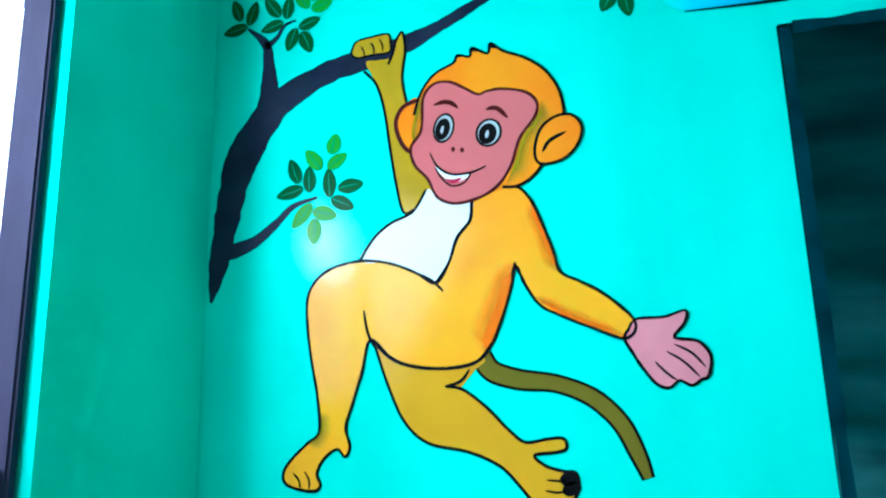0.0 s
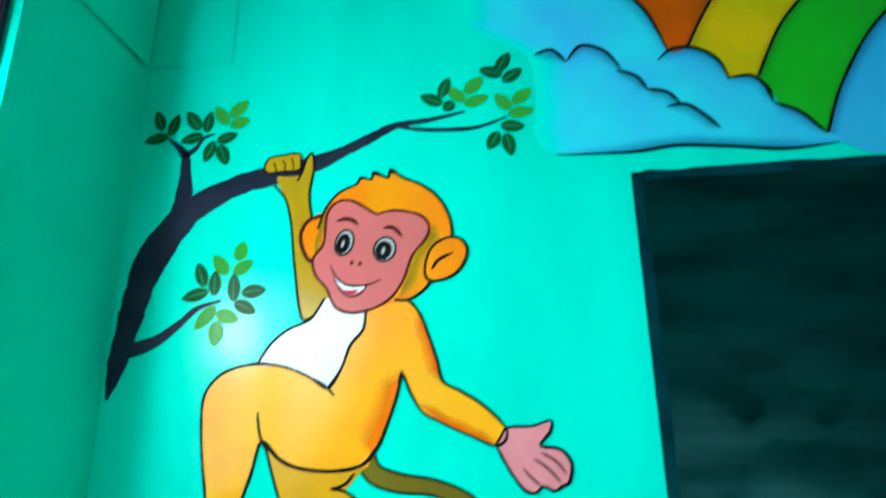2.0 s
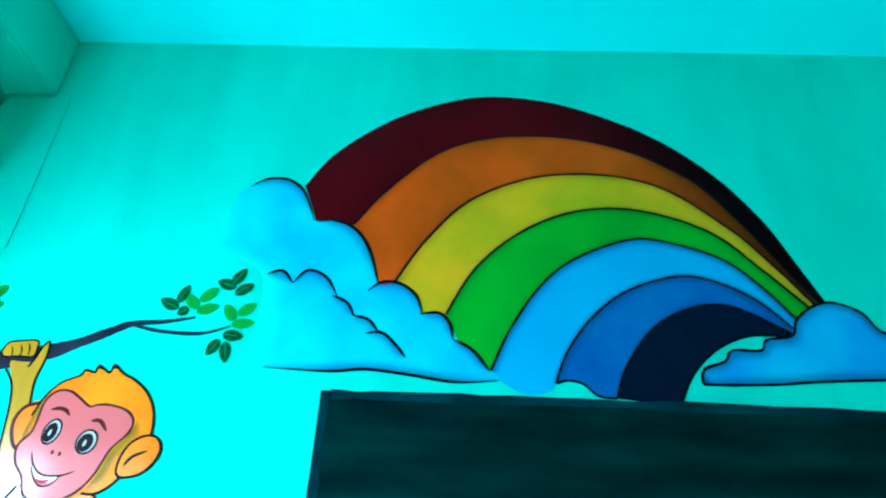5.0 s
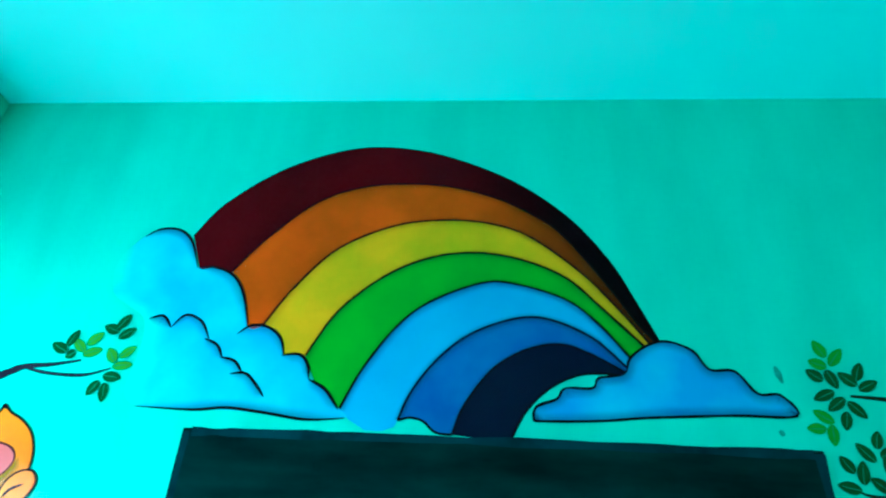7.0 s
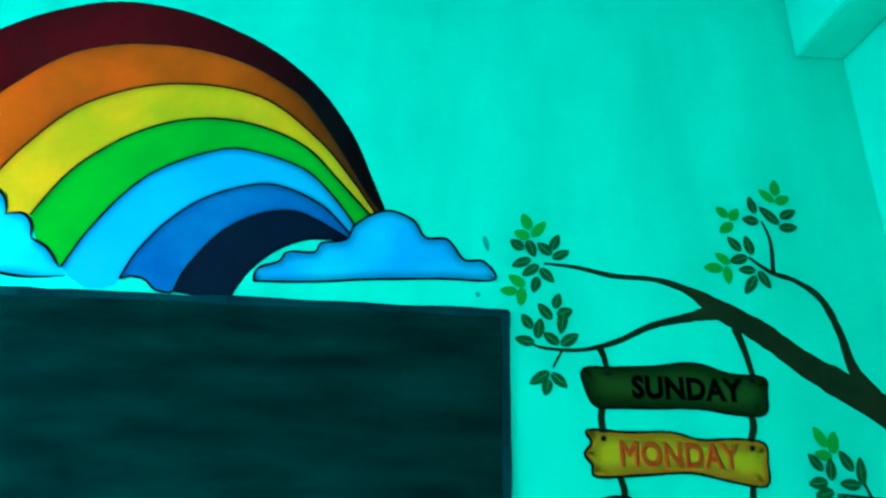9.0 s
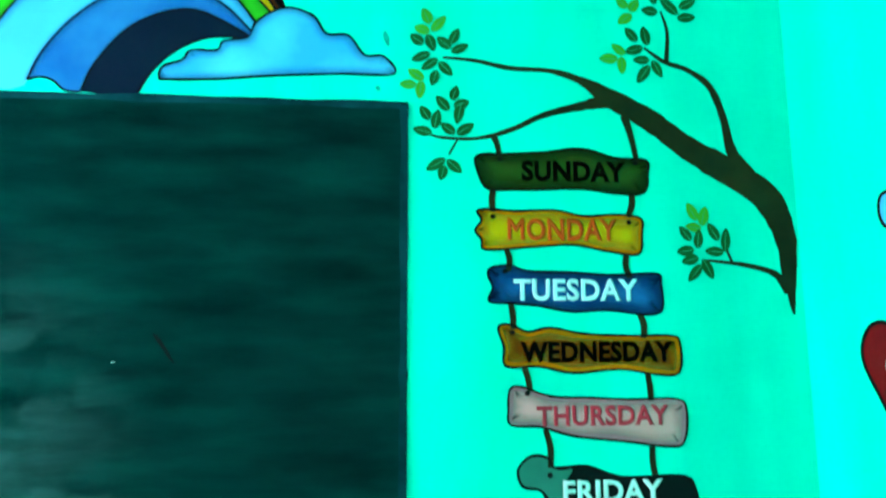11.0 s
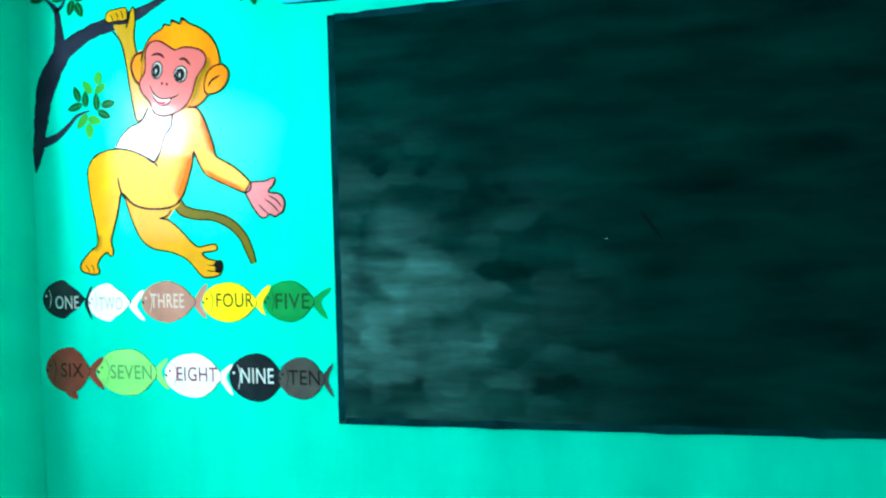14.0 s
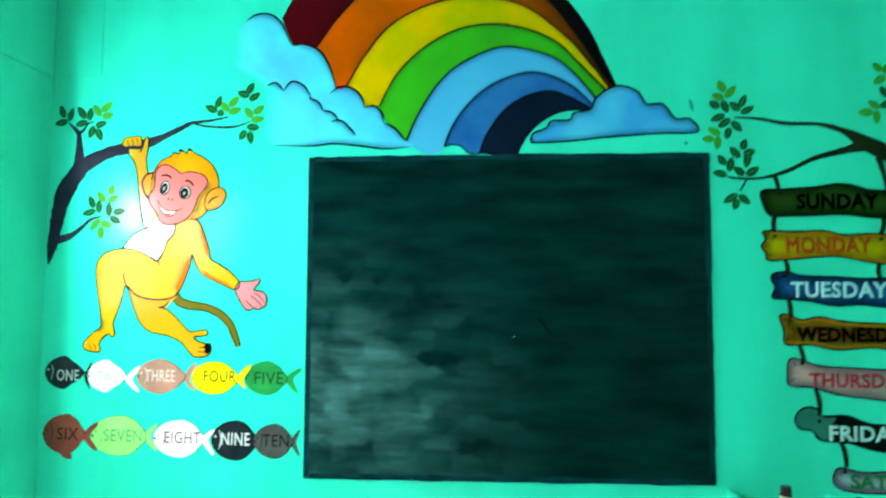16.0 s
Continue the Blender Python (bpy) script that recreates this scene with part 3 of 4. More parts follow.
for line in ([(-0.273, 2.642), (-0.233, 2.668), (-0.175, 2.667), (-0.126, 2.628), (-0.087, 2.541)], [(-0.087, 2.541), (-0.028, 2.540), (0.028, 2.513), (0.069, 2.452), (0.099, 2.359)],
             [(0.075, 2.338), (0.109, 2.364), (0.157, 2.360), (0.197, 2.328), (0.213, 2.281)], [(0.207, 2.281), (0.255, 2.285), (0.283, 2.255), (0.289, 2.219)],
             [(0.289, 2.219), (0.337, 2.193), (0.378, 2.142)], [(-0.182, 2.377), (-0.144, 2.387), (-0.114, 2.353)], [(-0.114, 2.353), (-0.081, 2.391), (-0.031, 2.372), (0.000, 2.323)],
             [(-0.012, 2.323), (0.028, 2.305), (0.049, 2.269)], [(0.044, 2.272), (0.085, 2.262), (0.111, 2.231)], [(0.080, 2.227), (0.122, 2.229), (0.160, 2.195), (0.181, 2.169)],
             [(-0.147, 2.134), (0.004, 2.130), (0.091, 2.138), (0.195, 2.128), (0.299, 2.115), (0.397, 2.122)]):
    s = Sheet()
    s.ribbon(line, 4, 0, 0.0080, taper=0.75)
    s.done("outline", M_LINE, cloud)
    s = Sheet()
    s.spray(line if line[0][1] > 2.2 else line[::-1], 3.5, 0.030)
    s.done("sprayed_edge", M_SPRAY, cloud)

cloud2 = tagged(empty("painted_cloud"), "small deep blue painted cloud outlined in black", "mural", group="painted clouds")
RIM = [(0.862, 2.136), (0.870, 2.167), (0.919, 2.187), (0.941, 2.215), (1.007, 2.217), (1.025, 2.244), (1.087, 2.256), (1.106, 2.298), (1.152, 2.334), (1.203, 2.346), (1.263, 2.322), (1.297, 2.274), (1.357, 2.271), (1.401, 2.216), (1.453, 2.214), (1.481, 2.164), (1.338, 2.160), (1.139, 2.148), (1.018, 2.136), (0.883, 2.131)]
s = Sheet()
s.fill(RIM, 3)
s.done("cloud_fill", M_CLOUD2, cloud2)
s = Sheet()
s.ribbon(RIM, 4, 0, 0.0065, closed=True, wobble=0.4)
s.done("outline", M_LINE, cloud2)
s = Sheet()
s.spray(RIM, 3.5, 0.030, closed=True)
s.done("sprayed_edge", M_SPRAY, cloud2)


for line in ([(1.455, 2.288), (1.461, 2.265), (1.466, 2.244)], [(1.435, 2.129), (1.443, 2.116)]):
    s = Sheet()
    s.ribbon(line, 1, 0, 0.014, taper=0.8, wobble=0.6)
    tagged(s.done("paint_smudge", M_SMUDGE), "small dull green paint smudge on the wall", "smudge", group="paint smudges")


# ---- painted branches ----
def leaf_mesh(name, mat):
    """A pointed leaf, one unit long, lying on the front wall, with a pale midrib."""
    s = Sheet()
    s.fill([(0, 0), (0.12, 0.16), (0.40, 0.25), (0.74, 0.19), (1.0, 0.0), (0.74, -0.19), (0.40, -0.25), (0.12, -0.16)], 0, 0, 3)
    s.ribbon([(0.0, 0, 0.03), (0.5, 0.015, 0.034), (0.85, 0.0, 0.012)], 0.6, 1, steps=3)
    me = bpy.data.meshes.new(name)
    s.bm.to_mesh(me)
    s.bm.free()
    me.materials.append(mat)
    me.materials.append(M_VEIN)
    return me


LEAVES = {"d": leaf_mesh("dark_leaf", M_LEAF_D), "l": leaf_mesh("light_leaf", M_LEAF_L)}
rng = random.Random(4)


def leaf_spray(tree, tone, *blades):
    """A spray of leaves; each blade runs from its base to its tip, given as x, z, x, z."""
    for bx, bz, tx, tz in blades:
        ang, k = math.atan2(tz - bz, tx - bx), math.hypot(tx - bx, tz - bz)
        ob = new("leaf", LEAVES[tone])
        ob.matrix_world = (Matrix.Translation((bx, -0.0018 - 0.0001 * rng.random(), bz)) @ Matrix.Rotation(-ang, 4, "Y")
                           @ Matrix.Diagonal((k, 1, rng.uniform(0.0265, 0.0310) * 2, 1)))
        ob.parent = tree


def strokes(tree, name, mat, lines, level=1):
    for line in lines:
        s = Sheet()
        s.ribbon(line, level, 0, steps=6, wobble=0.18)
        s.done(name, mat, tree)


tree = tagged(empty("painted_branch"), "painted dark bough with sprays of green leaves", "mural", group="painted branches")
strokes(tree, "bough", M_BARK, [[(-1.073, 1.662, 0.0062), (-1.062, 1.725, 0.0398), (-1.048, 1.810, 0.0545), (-1.036, 1.880, 0.0634), (-1.017, 1.949, 0.0786), (-0.971, 2.025, 0.0685), (-0.914, 2.077, 0.0572), (-0.823, 2.118, 0.0488), (-0.740, 2.133, 0.0430), (-0.661, 2.154, 0.0390), (-0.594, 2.181, 0.0247), (-0.535, 2.209, 0.0228), (-0.486, 2.231, 0.0165), (-0.411, 2.239, 0.0114), (-0.336, 2.253, 0.0050)]])
strokes(tree, "twig", M_BARK, [[(-0.486, 2.230, 0.0089), (-0.434, 2.217, 0.0087), (-0.359, 2.211, 0.0100), (-0.304, 2.214, 0.0087), (-0.246, 2.233, 0.0037)],
                               [(-0.959, 2.052, 0.0558), (-0.959, 2.108, 0.0380), (-0.962, 2.158, 0.0259), (-0.970, 2.200, 0.0194), (-1.012, 2.241, 0.0053)], [(-0.971, 2.192, 0.0207), (-0.945, 2.209, 0.0114), (-0.927, 2.235, 0.0078), (-0.901, 2.243, 0.0038)],
                               [(-1.042, 1.758, 0.0323), (-0.983, 1.777, 0.0244), (-0.935, 1.812, 0.0171), (-0.899, 1.843, 0.0120), (-0.849, 1.857, 0.0047)]], 1.5)
leaf_spray(tree, "d", (-1.028, 2.261, -1.048, 2.312), (-1.010, 2.247, -0.993, 2.301), (-1.012, 2.246, -1.069, 2.236))
leaf_spray(tree, "d", (-0.937, 2.256, -0.973, 2.305), (-0.922, 2.248, -0.916, 2.301), (-0.929, 2.243, -0.981, 2.229))
leaf_spray(tree, "l", (-0.872, 2.265, -0.906, 2.313), (-0.870, 2.284, -0.827, 2.321), (-0.867, 2.262, -0.821, 2.272))
leaf_spray(tree, "d", (-0.895, 2.224, -0.846, 2.239), (-0.901, 2.225, -0.919, 2.175), (-0.888, 2.215, -0.866, 2.165))
leaf_spray(tree, "d", (-0.389, 2.290, -0.370, 2.339), (-0.384, 2.275, -0.433, 2.299), (-0.359, 2.277, -0.383, 2.259))
leaf_spray(tree, "l", (-0.334, 2.276, -0.375, 2.314), (-0.335, 2.296, -0.297, 2.333), (-0.337, 2.268, -0.285, 2.285))
leaf_spray(tree, "d", (-0.264, 2.344, -0.236, 2.389), (-0.253, 2.336, -0.302, 2.353), (-0.253, 2.318, -0.210, 2.347))
leaf_spray(tree, "l", (-0.239, 2.248, -0.270, 2.289), (-0.234, 2.263, -0.193, 2.295), (-0.244, 2.238, -0.189, 2.244))
leaf_spray(tree, "d", (-0.261, 2.212, -0.210, 2.206), (-0.266, 2.198, -0.289, 2.158), (-0.250, 2.193, -0.241, 2.141))
leaf_spray(tree, "d", (-0.888, 1.888, -0.908, 1.940), (-0.865, 1.868, -0.867, 1.922), (-0.878, 1.878, -0.936, 1.864))
leaf_spray(tree, "l", (-0.820, 1.941, -0.810, 1.983), (-0.841, 1.913, -0.874, 1.955), (-0.828, 1.914, -0.788, 1.940))
leaf_spray(tree, "d", (-0.822, 1.854, -0.826, 1.914), (-0.806, 1.871, -0.754, 1.877), (-0.820, 1.852, -0.773, 1.829))
leaf_spray(tree, "l", (-0.860, 1.845, -0.901, 1.799), (-0.858, 1.830, -0.808, 1.816), (-0.854, 1.815, -0.855, 1.763))

tree2 = tagged(empty("painted_branch"), "painted brown bough bending down with sprays of small leaves", "mural", group="painted branches")
strokes(tree2, "bough", M_BARK2, [[(2.571, 1.511, 0.0063), (2.566, 1.605, 0.0386), (2.562, 1.727, 0.0621), (2.516, 1.835, 0.0829), (2.417, 1.903, 0.0763), (2.300, 1.971, 0.0697), (2.191, 2.052, 0.0630), (2.079, 2.114, 0.0564), (2.007, 2.158, 0.0265), (1.918, 2.186, 0.0147), (1.803, 2.191, 0.0147), (1.705, 2.210, 0.0114), (1.616, 2.217, 0.0065)]])
strokes(tree2, "twig", M_BARK2, [[(2.079, 2.107, 0.0498), (2.013, 2.089, 0.0278), (1.898, 2.059, 0.0177), (1.801, 2.013, 0.0143), (1.706, 1.987, 0.0109), (1.611, 1.988, 0.0079), (1.580, 1.997, 0.0047)], [(1.655, 1.983, 0.0063), (1.631, 1.940, 0.0062)],
                                 [(2.465, 1.889, 0.0663), (2.424, 1.969, 0.0315), (2.408, 2.060, 0.0219), (2.374, 2.152, 0.0205), (2.311, 2.201, 0.0154), (2.245, 2.223, 0.0137), (2.188, 2.264, 0.0068)], [(2.251, 2.220, 0.0137), (2.258, 2.313, 0.0104), (2.242, 2.376, 0.0052)],
                                 [(2.564, 1.575, 0.0349), (2.523, 1.622, 0.0177), (2.446, 1.644, 0.0129), (2.384, 1.652, 0.0095), (2.321, 1.658, 0.0063)], [(2.406, 1.650, 0.0095), (2.388, 1.698, 0.0064)]], 1.5)
leaf_spray(tree2, "l", (1.581, 2.313, 1.561, 2.359), (1.585, 2.292, 1.624, 2.338), (1.579, 2.289, 1.537, 2.304))
leaf_spray(tree2, "d", (1.562, 2.254, 1.526, 2.280), (1.574, 2.282, 1.591, 2.234), (1.581, 2.228, 1.529, 2.205))
leaf_spray(tree2, "d", (1.637, 2.255, 1.659, 2.302), (1.638, 2.243, 1.600, 2.275), (1.639, 2.232, 1.687, 2.256))
leaf_spray(tree2, "d", (1.601, 2.212, 1.556, 2.179), (1.605, 2.203, 1.641, 2.164), (1.598, 2.179, 1.585, 2.134))
leaf_spray(tree2, "l", (1.563, 2.151, 1.520, 2.179), (1.542, 2.136, 1.497, 2.136), (1.556, 2.147, 1.551, 2.096))
leaf_spray(tree2, "d", (1.641, 2.093, 1.654, 2.135), (1.632, 2.064, 1.597, 2.105))
leaf_spray(tree2, "d", (1.645, 2.075, 1.688, 2.091), (1.665, 2.087, 1.653, 2.026))
leaf_spray(tree2, "d", (1.579, 2.037, 1.554, 2.075), (1.592, 2.012, 1.603, 2.066), (1.585, 2.000, 1.534, 2.011))
leaf_spray(tree2, "d", (1.648, 1.999, 1.609, 2.028), (1.653, 1.997, 1.700, 2.028))
leaf_spray(tree2, "d", (1.621, 1.928, 1.570, 1.896), (1.626, 1.925, 1.665, 1.890), (1.619, 1.910, 1.608, 1.869))
leaf_spray(tree2, "l", (2.294, 2.456, 2.300, 2.508), (2.288, 2.437, 2.248, 2.474), (2.291, 2.434, 2.335, 2.455))
leaf_spray(tree2, "l", (2.144, 2.381, 2.114, 2.412), (2.150, 2.372, 2.177, 2.409), (2.156, 2.363, 2.115, 2.334))
leaf_spray(tree2, "d", (2.225, 2.396, 2.215, 2.450), (2.233, 2.373, 2.185, 2.378), (2.292, 2.367, 2.240, 2.420))
leaf_spray(tree2, "d", (2.297, 2.388, 2.347, 2.414), (2.290, 2.356, 2.344, 2.362))
leaf_spray(tree2, "d", (2.168, 2.281, 2.135, 2.322), (2.198, 2.271, 2.187, 2.328), (2.184, 2.265, 2.132, 2.247))
leaf_spray(tree2, "l", (2.131, 2.241, 2.094, 2.271), (2.110, 2.228, 2.056, 2.227), (2.121, 2.235, 2.121, 2.183))
leaf_spray(tree2, "d", (2.202, 2.227, 2.153, 2.226), (2.201, 2.211, 2.163, 2.158), (2.210, 2.226, 2.236, 2.176))
leaf_spray(tree2, "l", (2.312, 1.767, 2.287, 1.816), (2.324, 1.752, 2.339, 1.806), (2.323, 1.744, 2.279, 1.752))
leaf_spray(tree2, "d", (2.293, 1.711, 2.262, 1.750), (2.310, 1.689, 2.317, 1.742), (2.300, 1.686, 2.251, 1.679))
leaf_spray(tree2, "d", (2.370, 1.712, 2.343, 1.760), (2.387, 1.680, 2.394, 1.747), (2.383, 1.680, 2.330, 1.683))
leaf_spray(tree2, "d", (2.311, 1.665, 2.263, 1.651), (2.323, 1.660, 2.349, 1.606), (2.319, 1.646, 2.279, 1.599))

# ---- hanging name boards of the week, painted ----
M_DAY = [material("dark_green_board_paint", (0.022, 0.060, 0.008), (0.014, 0.035, 0.006), grain=7.0),
         material("gold_board_paint", (0.54, 0.31, 0.003), (0.34, 0.26, 0.003), grain=7.0),
         material("blue_board_paint", (0.005, 0.052, 0.19), (0.012, 0.12, 0.32), grain=14.0, blend=0.9),
         material("brown_board_paint", (0.11, 0.032, 0.003), (0.05, 0.018, 0.002), grain=6.0, blend=0.9),
         material("dusty_pink_board_paint", (0.58, 0.27, 0.27), (0.44, 0.24, 0.25), grain=7.0),
         material("black_board_paint", (0.0025, 0.0035, 0.004), (0.006, 0.013, 0.014), grain=7.0),
         material("mauve_board_paint", (0.34, 0.28, 0.36), (0.36, 0.48, 0.52), grain=5.0, blend=0.9)]
M_TXT = [material("black_letter_paint", (0.0012, 0.0012, 0.001), rough=0.5, spec=0.0), material("red_orange_letter_paint", (0.48, 0.055, 0.006), rough=0.4),
         material("pale_blue_letter_paint", (0.45, 0.72, 0.80), rough=0.4), material("black_letter_paint", (0.0012, 0.0012, 0.001), rough=0.5, spec=0.0),
         material("red_letter_paint", (0.42, 0.03, 0.05), rough=0.4), material("pale_letter_paint", (0.50, 0.70, 0.72), rough=0.4),
         material("green_letter_paint", (0.01, 0.16, 0.06), rough=0.4)]
M_EDGE = [airbrush("dark_edge_paint", (0.006, 0.020, 0.003), 0.8), airbrush("orange_edge_paint", (0.55, 0.17, 0.002), 0.7), airbrush("navy_edge_paint", (0.003, 0.025, 0.12), 0.8),
          airbrush("gold_edge_paint", (0.42, 0.15, 0.003), 0.8), airbrush("mauve_edge_paint", (0.36, 0.20, 0.24), 0.7), None, airbrush("violet_edge_paint", (0.30, 0.14, 0.28), 0.8)]
M_TEAL = material("dull_teal_paint", (0.02, 0.16, 0.13), (0.015, 0.10, 0.08), grain=9.0)
DAYS = [
    ("SUNDAY", "dark green", [(1.706, 1.939), (1.784, 1.945), (1.889, 1.952), (1.996, 1.964), (2.087, 1.940), (2.176, 1.934), (2.180, 1.895), (2.165, 1.841), (2.085, 1.839), (1.994, 1.850), (1.887, 1.847), (1.782, 1.845), (1.734, 1.847), (1.711, 1.887)], [(1.828, 1.869), (2.117, 1.928)], [(1.769, 1.929), (2.145, 1.925)]),
    ("MONDAY", "golden yellow", [(1.710, 1.790), (1.811, 1.787), (1.917, 1.791), (1.992, 1.775), (2.084, 1.780), (2.153, 1.771), (2.155, 1.726), (2.143, 1.672), (2.052, 1.681), (1.960, 1.697), (1.839, 1.689), (1.727, 1.682), (1.717, 1.709), (1.700, 1.734), (1.718, 1.761)], [(1.787, 1.707), (2.087, 1.768)], [(1.748, 1.771), (2.120, 1.759)]),
    ("TUESDAY", "deep blue", [(1.741, 1.634), (1.794, 1.640), (1.838, 1.626), (1.959, 1.622), (2.066, 1.616), (2.189, 1.620), (2.201, 1.593), (2.202, 1.525), (2.156, 1.510), (2.049, 1.522), (1.957, 1.517), (1.867, 1.533), (1.792, 1.540), (1.735, 1.545), (1.745, 1.582), (1.733, 1.612)], [(1.800, 1.546), (2.138, 1.605)], [(1.778, 1.624)]),
    ("WEDNESDAY", "orange-brown", [(1.758, 1.478), (1.791, 1.484), (1.836, 1.465), (1.896, 1.476), (1.987, 1.460), (2.109, 1.455), (2.216, 1.455), (2.244, 1.438), (2.239, 1.358), (2.168, 1.355), (2.076, 1.368), (1.954, 1.359), (1.864, 1.376), (1.777, 1.377), (1.772, 1.426)], [(1.815, 1.385), (2.224, 1.441)], [(1.795, 1.463)]),
    ("THURSDAY", "dusty pink", [(1.785, 1.315), (1.811, 1.326), (1.893, 1.300), (1.999, 1.295), (2.106, 1.290), (2.229, 1.290), (2.253, 1.259), (2.242, 1.181), (2.196, 1.170), (2.073, 1.186), (1.952, 1.199), (1.862, 1.224), (1.787, 1.229), (1.781, 1.270)], [(1.854, 1.224), (2.205, 1.276)], [(1.831, 1.308)]),
    ("FRIDAY", "black and teal", [(1.803, 1.119), (1.838, 1.152), (1.883, 1.146), (1.897, 1.122), (1.981, 1.125), (2.071, 1.096), (2.225, 1.097), (2.263, 1.070), (2.269, 0.990), (2.192, 0.990), (2.070, 1.006), (1.979, 1.030), (1.888, 1.036), (1.859, 1.068), (1.814, 1.077)], [(1.918, 1.035), (2.179, 1.090)], [(1.885, 1.104)]),
    ("SATURDAY", "pale mauve", [(1.932, 0.924), (1.955, 0.941), (2.038, 0.926), (2.160, 0.938), (2.284, 0.942), (2.346, 0.948), (2.371, 0.923), (2.363, 0.863), (2.313, 0.835), (2.220, 0.836), (2.128, 0.854), (2.036, 0.855), (1.961, 0.864), (1.928, 0.887)], [(1.984, 0.867), (2.362, 0.924)], [(1.966, 0.928)]),
]
for k, (word, tone, rim, span, nails) in enumerate(DAYS):
    plaque = tagged(empty("painted_day_board"), f"{tone} wavy painted board lettered {word.lower()}", "painted sign", group="day boards")
    s = Sheet()
    s.fill(rim, 3, 0, 4)
    s.done("board_fill", M_DAY[k], plaque)
    s = Sheet()
    s.ribbon(rim, 5, 0, 0.006, closed=True, steps=4, wobble=0.4)
    s.done("outline", M_LINE, plaque)
    if M_EDGE[k]:
        s = Sheet()
        s.spray(rim, 3.6, 0.045, closed=True, steps=4)
        s.done("sprayed_edge", M_EDGE[k], plaque)
    if word == "FRIDAY":
        s = Sheet()
        s.fill([(1.807, 1.119), (1.838, 1.147), (1.881, 1.142), (1.905, 1.116), (1.943, 1.118), (1.927, 1.088), (1.916, 1.041), (1.888, 1.042), (1.862, 1.069), (1.817, 1.080)], 4, 0, 4)
        s.done("teal_end", M_TEAL, plaque, "dull teal end of the board")
    for nl in nails:
        s = Sheet()
        s.oval(nl, 0.007, 0.007, 0, 6)
        s.done("nail_dot", M_LINE, plaque)
    (x0, z0), (x1, z1) = span
    lettering(word, x0, x1, z0, z1, M_TXT[k], plaque, 6, bold=0.045 if k in (0, 3, 6) else 0.034)

for line in ([(1.752, 1.996, 0.0193), (1.763, 1.969, 0.0151), (1.769, 1.929, 0.0134)], [(2.120, 2.061, 0.0246), (2.137, 2.001, 0.0172), (2.151, 1.925, 0.0140)], [(1.752, 1.850, 0.0166), (1.746, 1.820, 0.0179), (1.748, 1.784, 0.0151)],
             [(2.131, 1.838, 0.0169), (2.131, 1.807, 0.0184), (2.118, 1.774, 0.0154)], [(1.782, 1.686, 0.0151), (1.791, 1.656, 0.0164), (1.787, 1.624, 0.0151)], [(2.110, 1.672, 0.0154), (2.106, 1.642, 0.0169), (2.116, 1.608, 0.0154)],
             [(1.792, 1.537, 0.0149), (1.797, 1.508, 0.0166), (1.798, 1.472, 0.0151)], [(2.140, 1.510, 0.0172), (2.149, 1.480, 0.0184), (2.145, 1.448, 0.0156)], [(1.824, 1.376, 0.0149), (1.834, 1.343, 0.0164), (1.839, 1.311, 0.0151)],
             [(2.153, 1.355, 0.0154), (2.157, 1.322, 0.0169), (2.159, 1.286, 0.0154)], [(1.876, 1.218, 0.0151), (1.888, 1.171, 0.0166), (1.887, 1.122, 0.0151)], [(2.156, 1.171, 0.0154), (2.155, 1.134, 0.0169), (2.160, 1.099, 0.0156)],
             [(1.958, 1.034, 0.0166), (1.971, 0.990, 0.0166), (1.974, 0.944, 0.0138)], [(2.208, 0.989, 0.0169), (2.216, 0.962, 0.0172), (2.225, 0.935, 0.0140)],
             [(2.010, 0.841, 0.0172), (2.010, 0.791, 0.0156), (1.992, 0.728, 0.0078)], [(2.256, 0.825, 0.0172), (2.262, 0.777, 0.0187), (2.295, 0.744, 0.0125)]):
    s = Sheet()
    s.ribbon(line, 4.5, 0, steps=4)
    tagged(s.done("painted_rope", M_BARK2), "short painted brown rope joining the day boards", "painted rope", group="ropes")

